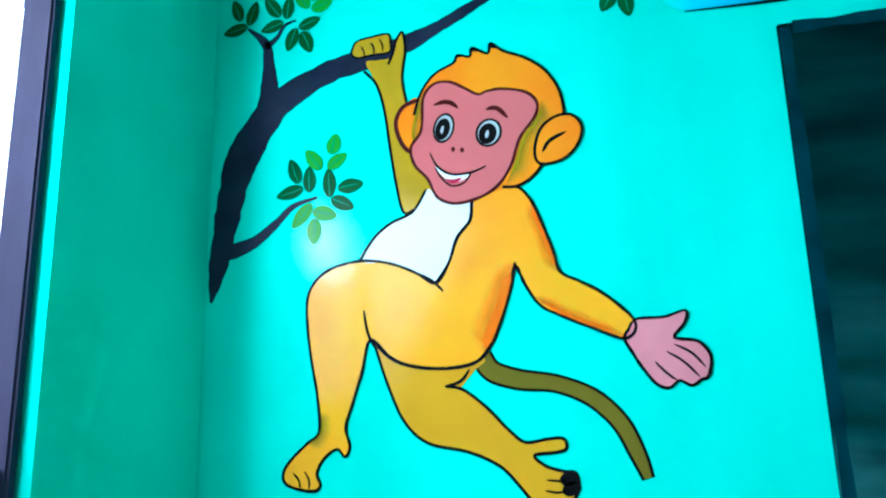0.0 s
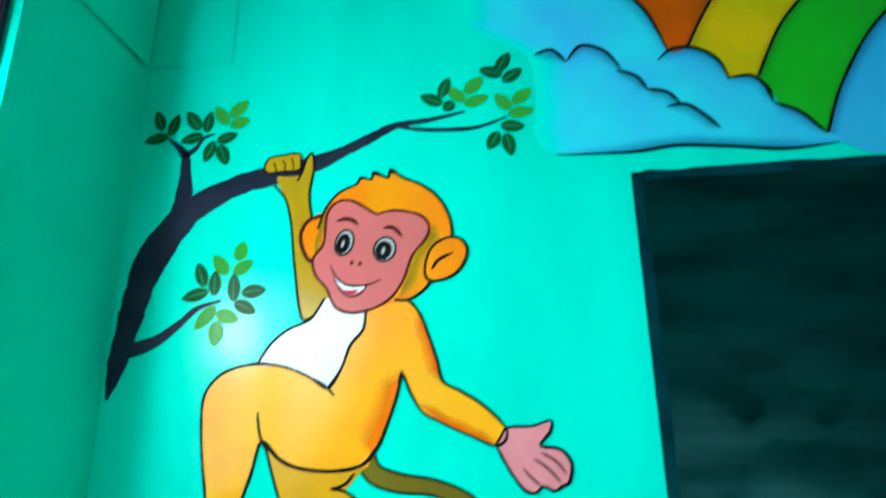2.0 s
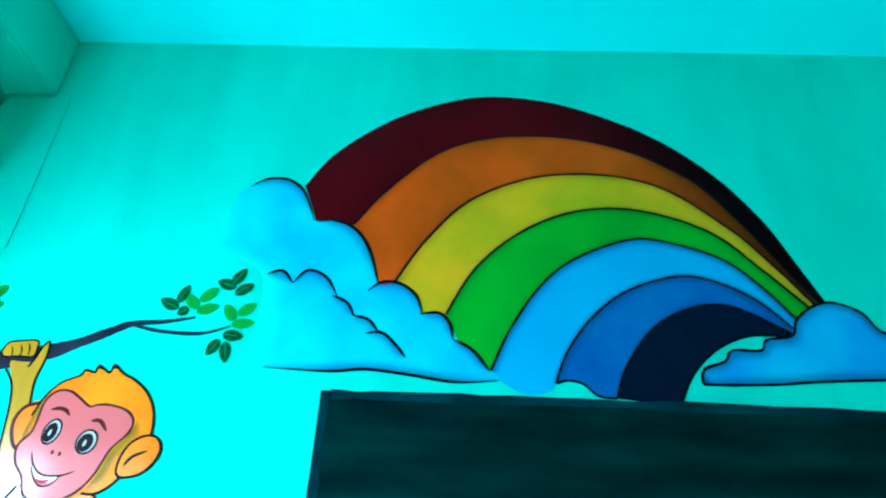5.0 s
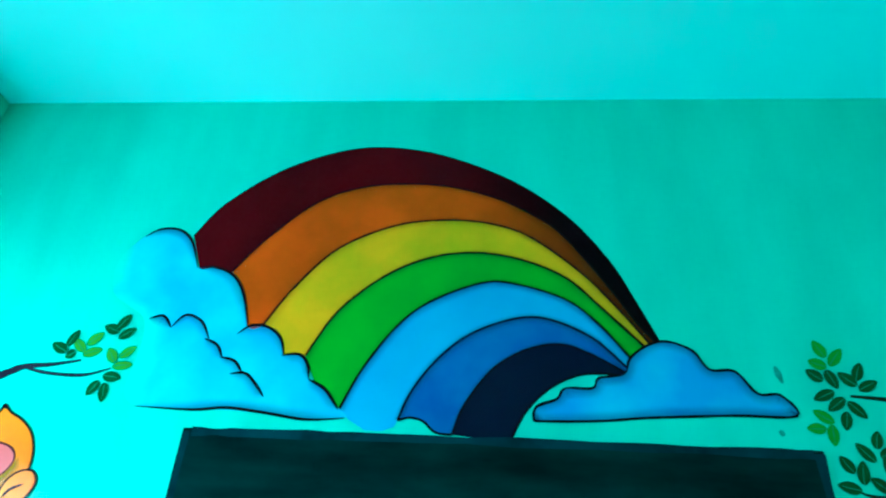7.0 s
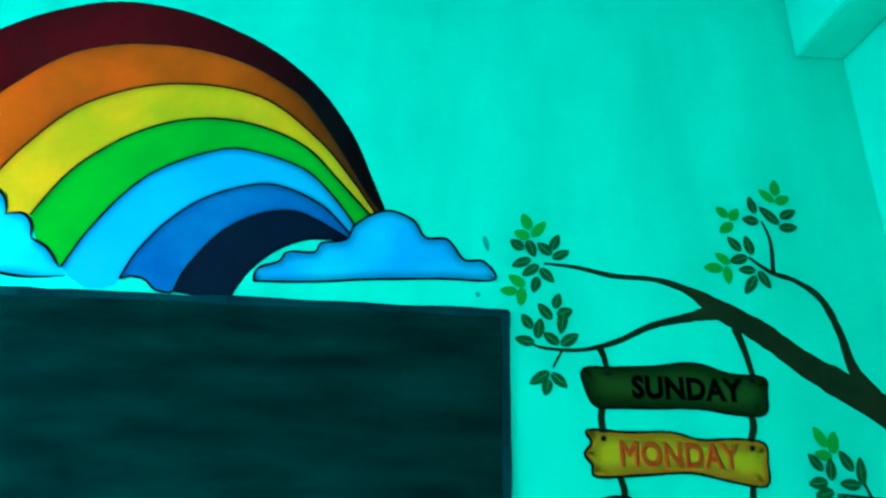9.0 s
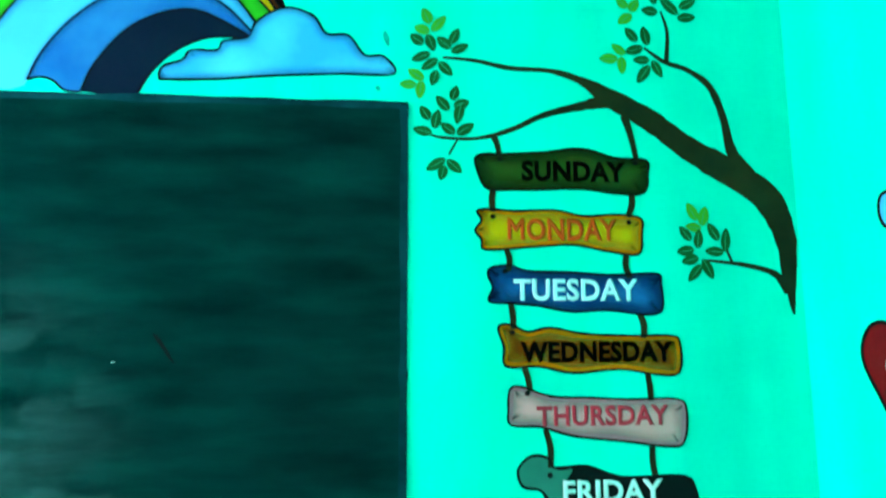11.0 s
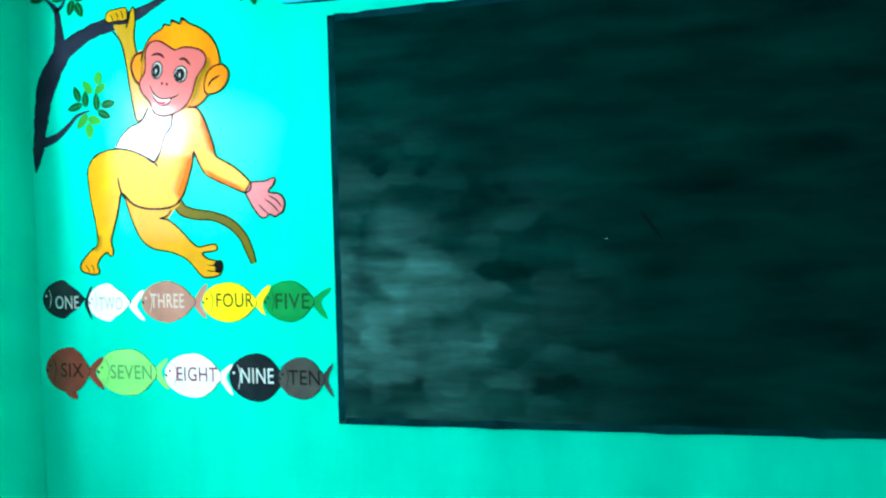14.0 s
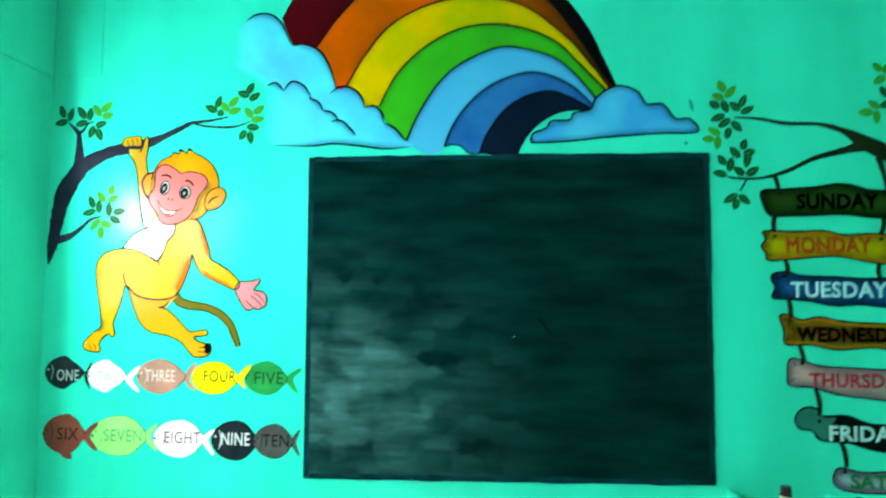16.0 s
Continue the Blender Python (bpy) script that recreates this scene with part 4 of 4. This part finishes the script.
# ---- painted number fish ----
FISH = [
    ("ONE", "black", (0.012, 0.018, 0.022), (0.45, 0.50, 0.50), [(-1.066, 1.231), (-0.894, 1.216), (-0.981, 1.281), (-0.985, 1.152), (-0.871, 1.275), (-0.873, 1.163)], [(-1.016, 1.199), (-0.923, 1.243)]),
    ("TWO", "white", (0.80, 0.80, 0.80), (0.45, 0.47, 0.47), [(-0.885, 1.221), (-0.720, 1.208), (-0.802, 1.276), (-0.807, 1.149), (-0.674, 1.261), (-0.672, 1.159)], [(-0.844, 1.195), (-0.753, 1.239)]),
    ("THREE", "dusty rose", (0.36, 0.17, 0.13), (0.62, 0.52, 0.45), [(-0.682, 1.222), (-0.485, 1.217), (-0.580, 1.289), (-0.586, 1.152), (-0.442, 1.279), (-0.447, 1.168)], [(-0.648, 1.202), (-0.525, 1.248)]),
    ("FOUR", "bright yellow", (0.78, 0.62, 0.004), (0.10, 0.07, 0.01), [(-0.459, 1.220), (-0.270, 1.219), (-0.362, 1.286), (-0.367, 1.159), (-0.221, 1.274), (-0.239, 1.178)], [(-0.409, 1.204), (-0.279, 1.249)]),
    ("FIVE", "green", (0.006, 0.20, 0.045), (0.01, 0.07, 0.02), [(-0.245, 1.222), (-0.077, 1.220), (-0.155, 1.285), (-0.160, 1.156), (-0.021, 1.263), (-0.034, 1.168)], [(-0.205, 1.199), (-0.091, 1.247)]),
    ("SIX", "brown-red", (0.20, 0.045, 0.03), (0.03, 0.012, 0.01), [(-1.064, 0.991), (-0.890, 0.986), (-0.960, 1.069), (-0.966, 0.913), (-0.837, 1.039), (-0.837, 0.928)], [(-1.003, 0.967), (-0.915, 1.016)]),
    ("SEVEN", "pale green", (0.22, 0.62, 0.16), (0.12, 0.34, 0.14), [(-0.862, 0.989), (-0.637, 0.990), (-0.742, 1.070), (-0.748, 0.915), (-0.594, 1.040), (-0.592, 0.933)], [(-0.810, 0.966), (-0.653, 1.014)]),
    ("EIGHT", "white and pink", (0.80, 0.78, 0.79), (0.25, 0.06, 0.10), [(-0.605, 0.984), (-0.402, 0.982), (-0.492, 1.054), (-0.498, 0.909), (-0.361, 1.024), (-0.361, 0.923)], [(-0.560, 0.965), (-0.415, 1.012)]),
    ("NINE", "black", (0.008, 0.012, 0.018), (0.70, 0.76, 0.78), [(-0.373, 0.982), (-0.189, 0.981), (-0.273, 1.051), (-0.280, 0.898), (-0.158, 1.028), (-0.166, 0.927)], [(-0.332, 0.964), (-0.219, 1.012)]),
    ("TEN", "dark grey", (0.055, 0.055, 0.055), (0.012, 0.012, 0.012), [(-0.202, 0.983), (-0.050, 0.982), (-0.119, 1.045), (-0.125, 0.914), (-0.021, 1.030), (-0.020, 0.928)], [(-0.169, 0.963), (-0.064, 1.009)]),
]
for k, (word, tone, colour, ink, pts, span) in enumerate(FISH):
    (lx, lz), (jx, jz), (ux, uz), (dx, dz), (ax, az), (bx, bz) = pts
    mf = material("fish_paint", colour, tuple(min(1.0, c * 1.4 + 0.012) for c in colour), grain=12.0, blend=0.7, spec=0.14)
    mi = material("fish_letter_paint", ink, rough=0.4)
    fish = tagged(empty("painted_fish"), f"{tone} painted fish lettered {word.lower()}", "painted fish", group="number fish")
    lv = 1 + 1.5 * (k % 2)
    hx, hz = (ux + dx) / 2, (uz - dz) / 2
    s = Sheet()
    left_half = [(ux - (ux - lx) * math.cos(radians(v)), lz + hz * math.sin(radians(v))) for v in (0, 22, 45, 68, 90)]
    right_half = [(ux + (jx - ux) * u, jz + hz * w) for u, w in ((0.32, 0.93), (0.62, 0.70), (0.86, 0.38), (1.0, 0.17))]
    upper = left_half + right_half
    lower = [(x, 2 * lz - z) for x, z in upper[:0:-1]]
    s.fill(upper + lower, lv, 0, 4)
    s.done("fish_body", mf, fish)
    s = Sheet()
    s.ribbon((upper + lower)[3:-3], lv + 0.6, 0, 0.0024, steps=4, taper=0.9, wobble=0.8)
    s.done("outline", M_LINE, fish)
    s = Sheet()
    s.fill([(lx - 0.001, lz + 0.06 * hz), (lx + 0.08 * (ux - lx), lz + 0.01 * hz), (lx + 0.009, lz - 0.11 * hz), (lx + 0.003, lz - 0.05 * hz)], lv + 0.8, 0, 3)
    s.done("mouth", M_LINE, fish)
    s = Sheet()
    s.fill([(jx - 0.006, jz + 0.1 * hz), (jx + 0.5 * (ax - jx), jz + 0.75 * (az - jz)), (ax, az), (ax - 0.002, az - 0.3 * (az - jz)), (jx + 0.45 * (ax - jx), jz),
            (bx - 0.003, bz + 0.3 * (jz - bz)), (bx, bz), (jx + 0.5 * (bx - jx), jz - 0.75 * (jz - bz)), (jx - 0.006, jz - 0.1 * hz)], lv + 0.3, 0, 4)
    s.done("tail_fin", mf, fish)
    s = Sheet()
    s.ribbon([(lx + 0.30 * (ux - lx), lz + 0.52 * hz), (lx + 0.40 * (ux - lx), lz + 0.1 * hz), (lx + 0.31 * (ux - lx), lz - 0.5 * hz)], lv + 1, 0, 0.0028, taper=0.6)
    s.done("gill_line", mi, fish)
    s = Sheet()
    s.oval((lx + 0.17 * (ux - lx), lz + 0.18 * hz), 0.0045, 0.0045, 0, lv + 1, 0, 12)
    s.done("eye_dot", mi, fish)
    (x0, z0), (x1, z1) = span
    lettering(word, x0, x1, z0, z1, mi, fish, lv + 1, bold=0.008)
    if word == "SIX":
        s = Sheet()
        s.fill([(-0.994, 0.925), (-0.957, 0.929), (-0.940, 0.905), (-0.945, 0.894), (-0.973, 0.900)], lv + 0.2, 0, 3)
        s.done("lower_fin", mf, fish)

# ---- painted monkey ----
s = Sheet()
FUR, HAIR, ARM, TAILM, FACE, PALM, BELLY, INK, GREY, LEG, MAROON, TONGUE, WARM, OLIVE = range(14)
OUT = 0.0055
arm = [(-0.748, 2.124), (-0.725, 2.073), (-0.709, 2.014), (-0.698, 1.933), (-0.685, 1.853), (-0.673, 1.811), (-0.646, 1.819), (-0.607, 1.857), (-0.622, 1.908), (-0.649, 1.941), (-0.663, 2.020), (-0.676, 2.080), (-0.666, 2.139), (-0.671, 2.178), (-0.684, 2.163), (-0.691, 2.137), (-0.698, 2.127), (-0.724, 2.126)]
s.fill(arm, 2.2, ARM)
s.ribbon([(-0.752, 2.107), (-0.725, 2.073), (-0.709, 2.014), (-0.698, 1.933), (-0.685, 1.853), (-0.673, 1.811), (-0.652, 1.816)], 3.2, INK, OUT)
s.ribbon([(-0.663, 2.020), (-0.673, 2.080), (-0.666, 2.139), (-0.671, 2.178), (-0.684, 2.163), (-0.691, 2.137), (-0.701, 2.114)], 3.2, INK, OUT)
grip = [(-0.777, 2.156), (-0.767, 2.173), (-0.733, 2.178), (-0.701, 2.179), (-0.696, 2.160), (-0.699, 2.140), (-0.734, 2.139), (-0.765, 2.137), (-0.777, 2.146)]
s.fill(grip, 2.6, ARM)
s.ribbon(grip, 3.4, INK, 0.0045, closed=True)
for line in ([(-0.758, 2.162), (-0.752, 2.149), (-0.750, 2.137)], [(-0.738, 2.167), (-0.731, 2.154), (-0.731, 2.140)], [(-0.719, 2.171), (-0.713, 2.158), (-0.712, 2.143)]):
    s.ribbon(line, 3.4, INK, 0.0035, taper=0.6)
tail = [(-0.536, 1.541, 0.0300), (-0.518, 1.516, 0.0293), (-0.472, 1.501, 0.0273), (-0.410, 1.493, 0.0222), (-0.352, 1.469, 0.0235), (-0.310, 1.428, 0.0226), (-0.287, 1.379, 0.0196), (-0.274, 1.342, 0.0111)]
s.ribbon([(x, z, w + 0.010) for x, z, w in tail], 1.2, INK)
s.ribbon(tail, 1.6, TAILM)
leg = [(-0.736, 1.580), (-0.724, 1.539), (-0.705, 1.489), (-0.676, 1.430), (-0.634, 1.396), (-0.564, 1.382), (-0.512, 1.360), (-0.484, 1.333), (-0.462, 1.308), (-0.444, 1.299), (-0.415, 1.301), (-0.393, 1.308), (-0.383, 1.329), (-0.387, 1.350), (-0.405, 1.352), (-0.434, 1.360), (-0.453, 1.377), (-0.417, 1.382), (-0.400, 1.388), (-0.404, 1.404), (-0.431, 1.403), (-0.467, 1.398), (-0.495, 1.419), (-0.532, 1.457), (-0.571, 1.486), (-0.568, 1.496), (-0.548, 1.519), (-0.531, 1.539), (-0.589, 1.560), (-0.693, 1.583)]
s.fill(leg, 2.0, LEG)
s.ribbon([(-0.731, 1.564), (-0.705, 1.489), (-0.676, 1.430), (-0.634, 1.396), (-0.564, 1.382), (-0.512, 1.360), (-0.484, 1.333), (-0.462, 1.308), (-0.444, 1.299), (-0.415, 1.301), (-0.393, 1.308), (-0.383, 1.329), (-0.387, 1.350), (-0.405, 1.352), (-0.434, 1.360), (-0.453, 1.377), (-0.417, 1.382), (-0.400, 1.388), (-0.404, 1.404), (-0.431, 1.403), (-0.467, 1.398), (-0.495, 1.419), (-0.532, 1.457), (-0.571, 1.486), (-0.601, 1.492)], 2.8, INK, OUT)
for c in ([(-0.398, 1.341)][0], [(-0.395, 1.325)][0]):
    s.oval(c, 0.016, 0.011, 20, 2.9, INK)
for line in ([(-0.435, 1.338), (-0.415, 1.337), (-0.401, 1.337)], [(-0.438, 1.322), (-0.420, 1.319), (-0.402, 1.321)]):
    s.ribbon(line, 2.9, INK, 0.004, taper=0.6)
body_line = [(-0.541, 1.827), (-0.507, 1.841), (-0.463, 1.842), (-0.438, 1.817), (-0.419, 1.771), (-0.402, 1.719), (-0.392, 1.682), (-0.357, 1.662), (-0.317, 1.636), (-0.275, 1.591), (-0.292, 1.564), (-0.344, 1.583), (-0.399, 1.608), (-0.431, 1.627), (-0.454, 1.663), (-0.470, 1.697), (-0.479, 1.659), (-0.499, 1.601), (-0.518, 1.560), (-0.544, 1.533), (-0.590, 1.523), (-0.652, 1.527), (-0.699, 1.543), (-0.740, 1.578), (-0.757, 1.520), (-0.775, 1.465), (-0.788, 1.423), (-0.780, 1.391), (-0.789, 1.373), (-0.804, 1.386), (-0.829, 1.370), (-0.843, 1.344)]
foot_line = [(-0.836, 1.325), (-0.847, 1.314), (-0.877, 1.316), (-0.904, 1.326), (-0.908, 1.346), (-0.890, 1.371), (-0.862, 1.396), (-0.839, 1.418), (-0.844, 1.481), (-0.856, 1.542), (-0.865, 1.606), (-0.866, 1.659), (-0.849, 1.693), (-0.815, 1.715), (-0.758, 1.725), (-0.703, 1.717), (-0.654, 1.697), (-0.615, 1.675), (-0.590, 1.711), (-0.573, 1.757), (-0.547, 1.787)]
s.fill(body_line + foot_line, 3.0, FUR)
s.ribbon(body_line + foot_line, 3.8, INK, OUT, closed=True, wobble=0.3)
s.spray([(-0.465, 1.705), (-0.479, 1.659), (-0.499, 1.601), (-0.516, 1.563), (-0.530, 1.546)], 3.5, 0.055, index=WARM)
s.spray([(-0.438, 1.640), (-0.399, 1.610), (-0.344, 1.585), (-0.296, 1.566)][::-1], 3.5, 0.022, index=WARM)
s.spray([(-0.392, 1.682), (-0.402, 1.719), (-0.419, 1.771), (-0.438, 1.817)][::-1], 3.5, 0.030, index=WARM)
s.spray([(-0.843, 1.450), (-0.838, 1.418), (-0.862, 1.396)][::-1], 3.5, 0.030, index=OLIVE)
s.fill([(-0.652, 1.815), (-0.629, 1.852), (-0.592, 1.831), (-0.543, 1.827), (-0.549, 1.785), (-0.573, 1.755), (-0.590, 1.710), (-0.615, 1.675), (-0.654, 1.697), (-0.703, 1.717), (-0.760, 1.725), (-0.735, 1.764), (-0.702, 1.791), (-0.671, 1.803)], 3.3, BELLY)
s.ribbon([(-0.760, 1.725), (-0.735, 1.764), (-0.702, 1.791), (-0.671, 1.803), (-0.652, 1.815), (-0.629, 1.852)], 4.0, INK, OUT)
s.ribbon([(-0.615, 1.675), (-0.590, 1.710), (-0.573, 1.755), (-0.549, 1.785), (-0.543, 1.827)], 4.0, INK, OUT)
for line in ([(-0.753, 1.632), (-0.745, 1.590), (-0.728, 1.557)], [(-0.740, 1.578), (-0.699, 1.541), (-0.646, 1.525), (-0.590, 1.524), (-0.544, 1.534), (-0.518, 1.564)], [(-0.558, 1.520), (-0.575, 1.500), (-0.603, 1.492)], [(-0.654, 1.697), (-0.622, 1.680), (-0.601, 1.659)], [(-0.470, 1.704), (-0.474, 1.679)]):
    s.ribbon(line, 4.1, INK, OUT, taper=0.5)
for line in ([(-0.889, 1.344), (-0.878, 1.332), (-0.875, 1.317)], [(-0.867, 1.347), (-0.858, 1.333), (-0.858, 1.317)]):
    s.ribbon(line, 4.1, INK, 0.0035, taper=0.6)
palm = [(-0.287, 1.578), (-0.273, 1.595), (-0.229, 1.597), (-0.195, 1.606), (-0.198, 1.586), (-0.216, 1.563), (-0.181, 1.556), (-0.163, 1.532), (-0.169, 1.501), (-0.180, 1.495), (-0.196, 1.486), (-0.214, 1.494), (-0.230, 1.483), (-0.248, 1.488), (-0.267, 1.512), (-0.283, 1.540), (-0.294, 1.564)]
s.fill(palm, 3.6, PALM)
s.ribbon(palm, 4.2, INK, 0.005, closed=True, wobble=0.3)
for line in ([(-0.249, 1.525), (-0.233, 1.507), (-0.217, 1.494)], [(-0.230, 1.541), (-0.205, 1.524), (-0.182, 1.499)], [(-0.217, 1.552), (-0.191, 1.537), (-0.172, 1.514)]):
    s.ribbon(line, 4.2, INK, 0.004, taper=0.7)
ear_l = [(-0.640, 2.031), (-0.671, 2.021), (-0.686, 1.994), (-0.682, 1.963), (-0.666, 1.934), (-0.639, 1.921)]
s.fill(ear_l, 3.9, HAIR)
s.ribbon(ear_l, 4.6, MAROON, 0.0085)
head = [(-0.471, 1.839), (-0.434, 1.855), (-0.411, 1.880), (-0.385, 1.925), (-0.369, 1.966), (-0.375, 2.016), (-0.398, 2.058), (-0.433, 2.088), (-0.472, 2.107), (-0.497, 2.127), (-0.503, 2.107), (-0.533, 2.123), (-0.538, 2.106), (-0.562, 2.112), (-0.569, 2.098), (-0.607, 2.080), (-0.635, 2.046), (-0.647, 2.007), (-0.655, 1.962), (-0.646, 1.921), (-0.618, 1.879), (-0.538, 1.839)]
s.fill(head, 4.2, HAIR)
s.ribbon([(-0.486, 1.843), (-0.460, 1.842), (-0.434, 1.855), (-0.411, 1.880), (-0.385, 1.925), (-0.369, 1.966), (-0.375, 2.016), (-0.398, 2.058), (-0.433, 2.088), (-0.472, 2.107), (-0.497, 2.127), (-0.503, 2.107), (-0.533, 2.123), (-0.538, 2.106), (-0.562, 2.112), (-0.569, 2.098), (-0.607, 2.080), (-0.635, 2.046), (-0.650, 2.001)], 4.8, INK, OUT)
for tuft in ([(-0.497, 2.129), (-0.484, 2.115), (-0.499, 2.117), (-0.505, 2.106)], [(-0.533, 2.125), (-0.520, 2.113), (-0.534, 2.116), (-0.541, 2.104)],
             [(-0.562, 2.114), (-0.551, 2.107), (-0.563, 2.107), (-0.575, 2.095)]):
    s.face(tuft, 4.9, INK)
s.spray([(-0.480, 1.846), (-0.462, 1.885), (-0.445, 1.933), (-0.416, 1.972), (-0.408, 2.000)], 4.6, 0.030, index=OLIVE)
s.spray([(-0.631, 2.050), (-0.648, 2.000), (-0.655, 1.962), (-0.646, 1.921)][::-1], 4.6, 0.020, index=OLIVE)
ear_r = [(-0.424, 1.911), (-0.411, 1.947), (-0.383, 1.966), (-0.355, 1.965), (-0.339, 1.942), (-0.347, 1.911), (-0.370, 1.887), (-0.401, 1.878), (-0.421, 1.884)]
s.fill(ear_r, 5.0, HAIR)
s.ribbon(ear_r, 5.5, INK, OUT, closed=True)
s.ribbon([(-0.411, 1.901), (-0.397, 1.921), (-0.367, 1.935)], 5.5, INK, 0.007, taper=0.7)
face = [(-0.525, 2.027), (-0.553, 2.045), (-0.580, 2.060), (-0.610, 2.059), (-0.631, 2.033), (-0.636, 1.969), (-0.657, 1.937), (-0.650, 1.901), (-0.625, 1.871), (-0.608, 1.835), (-0.576, 1.820), (-0.533, 1.826), (-0.496, 1.845), (-0.469, 1.881), (-0.450, 1.933), (-0.421, 1.970), (-0.416, 1.997), (-0.436, 2.020), (-0.478, 2.032), (-0.508, 2.031)]
s.fill(face, 5.0, FACE)
s.ribbon(face, 5.6, MAROON, 0.0055, closed=True, wobble=0.3)
for c, rx, rz, turn in (([(-0.592, 1.968)][0], 0.021, 0.030, -14), ([(-0.507, 1.949)][0], 0.025, 0.028, -14)):
    s.oval(c, rx, rz, turn, 5.8, INK)
    s.oval(c, rx * 0.80, rz * 0.84, turn, 6.2, GREY)
    s.oval((c[0] - 0.002, c[1] - 0.002), rx * 0.68, rz * 0.73, turn, 6.6, INK)
    s.oval((c[0] - 0.003, c[1] - 0.003), rx * 0.13, rz * 0.26, turn, 7.0, GREY)
for line in ([(-0.611, 2.016), (-0.592, 2.020), (-0.576, 2.016), (-0.563, 2.004)], [(-0.511, 1.995), (-0.490, 1.995), (-0.470, 1.973)]):
    s.ribbon(line, 5.8, MAROON, 0.009, taper=0.8)
for c in ([(-0.575, 1.924)][0], [(-0.558, 1.921)][0]):
    s.oval(c, 0.004, 0.005, 0, 5.8, MAROON)
s.fill([(-0.612, 1.898), (-0.580, 1.877), (-0.542, 1.875), (-0.557, 1.857), (-0.580, 1.854), (-0.601, 1.873)], 5.8, FACE)
s.fill([(-0.610, 1.894), (-0.580, 1.877), (-0.543, 1.875), (-0.556, 1.864), (-0.578, 1.861), (-0.597, 1.875)], 6.0, BELLY)
s.fill([(-0.592, 1.868), (-0.577, 1.866), (-0.560, 1.868), (-0.567, 1.861), (-0.580, 1.858)], 6.15, TONGUE)
s.ribbon([(-0.620, 1.922), (-0.606, 1.894), (-0.580, 1.876), (-0.542, 1.876), (-0.514, 1.886)], 6.2, INK, 0.0045, taper=0.5)
s.ribbon([(-0.610, 1.892), (-0.599, 1.871), (-0.580, 1.854), (-0.557, 1.857), (-0.543, 1.874)], 6.2, INK, 0.0035)
monkey = s.done("painted_monkey", [M_FUR, M_HEAD, M_ARM, M_TAIL, M_PINK, M_PALM, M_WHITE, M_LINE, M_GREY, M_LEG, M_BROWN, M_TONGUE, M_WARM, M_OLIVE])
tagged(monkey, "painted orange-yellow monkey shape hanging from a bough", "mural")

# ---- fruit paintings on the side wall ----
M_RED = material("dark_red_fruit_paint", (0.14, 0.004, 0.006), (0.09, 0.003, 0.006), grain=6.0)
apple = tagged(empty("painted_fruit"), "dark red painted fruit with black outline on turquoise wall", "mural", group="fruit paintings")
rim = [(-0.232, 1.468), (-0.269, 1.482), (-0.318, 1.472), (-0.370, 1.481), (-0.415, 1.476), (-0.457, 1.446), (-0.462, 1.379), (-0.432, 1.297), (-0.379, 1.244), (-0.331, 1.232), (-0.289, 1.250), (-0.246, 1.317), (-0.210, 1.381), (-0.207, 1.428)]
s = Sheet("right")
s.fill(rim, 1)
s.done("fruit_fill", M_RED, apple)
s = Sheet("right")
s.ribbon(rim, 2, 0, 0.010, closed=True)
s.done("outline", M_LINE, apple)
s = Sheet("right")
s.ribbon([(-0.294, 1.409, 0.0133), (-0.287, 1.377, 0.0236), (-0.311, 1.347, 0.0097)], 3, 0)
s.done("highlight", M_GREY, apple, "pale painted crescent")
ball = tagged(empty("painted_ball"), "blue rounded painted shape with black outline", "mural")
rim = [(-0.300, 1.740), (-0.313, 1.772), (-0.354, 1.772), (-0.422, 1.753), (-0.443, 1.715), (-0.423, 1.681), (-0.352, 1.686), (-0.311, 1.702)]
s = Sheet("right")
s.fill(rim, 1)
s.done("ball_fill", M_SKY, ball)
s = Sheet("right")
s.ribbon(rim, 2, 0, 0.009, closed=True)
s.done("outline", M_LINE, ball)
pine = tagged(empty("painted_fruit"), "brown painted fruit with spiky dark green leaves", "mural", group="fruit paintings")
rim = [(-0.328, 1.001), (-0.350, 1.044), (-0.404, 1.071), (-0.460, 1.064), (-0.471, 0.990), (-0.442, 0.900), (-0.383, 0.852), (-0.340, 0.883)]
s = Sheet("right")
s.fill(rim, 1)
s.done("fruit_fill", M_DAY[3], pine)
s = Sheet("right")
s.ribbon(rim, 2, 0, 0.010, closed=True)
s.done("outline", M_LINE, pine)
for line in ([(-0.303, 1.138, 0.0049), (-0.344, 1.128, 0.0246), (-0.389, 1.067, 0.0288)], [(-0.302, 1.096, 0.0049), (-0.343, 1.094, 0.0219), (-0.389, 1.061, 0.0259)]):
    s = Sheet("right")
    s.ribbon(line, 2.5, 0)
    s.done("spiky_leaf", M_LEAF_D, pine)
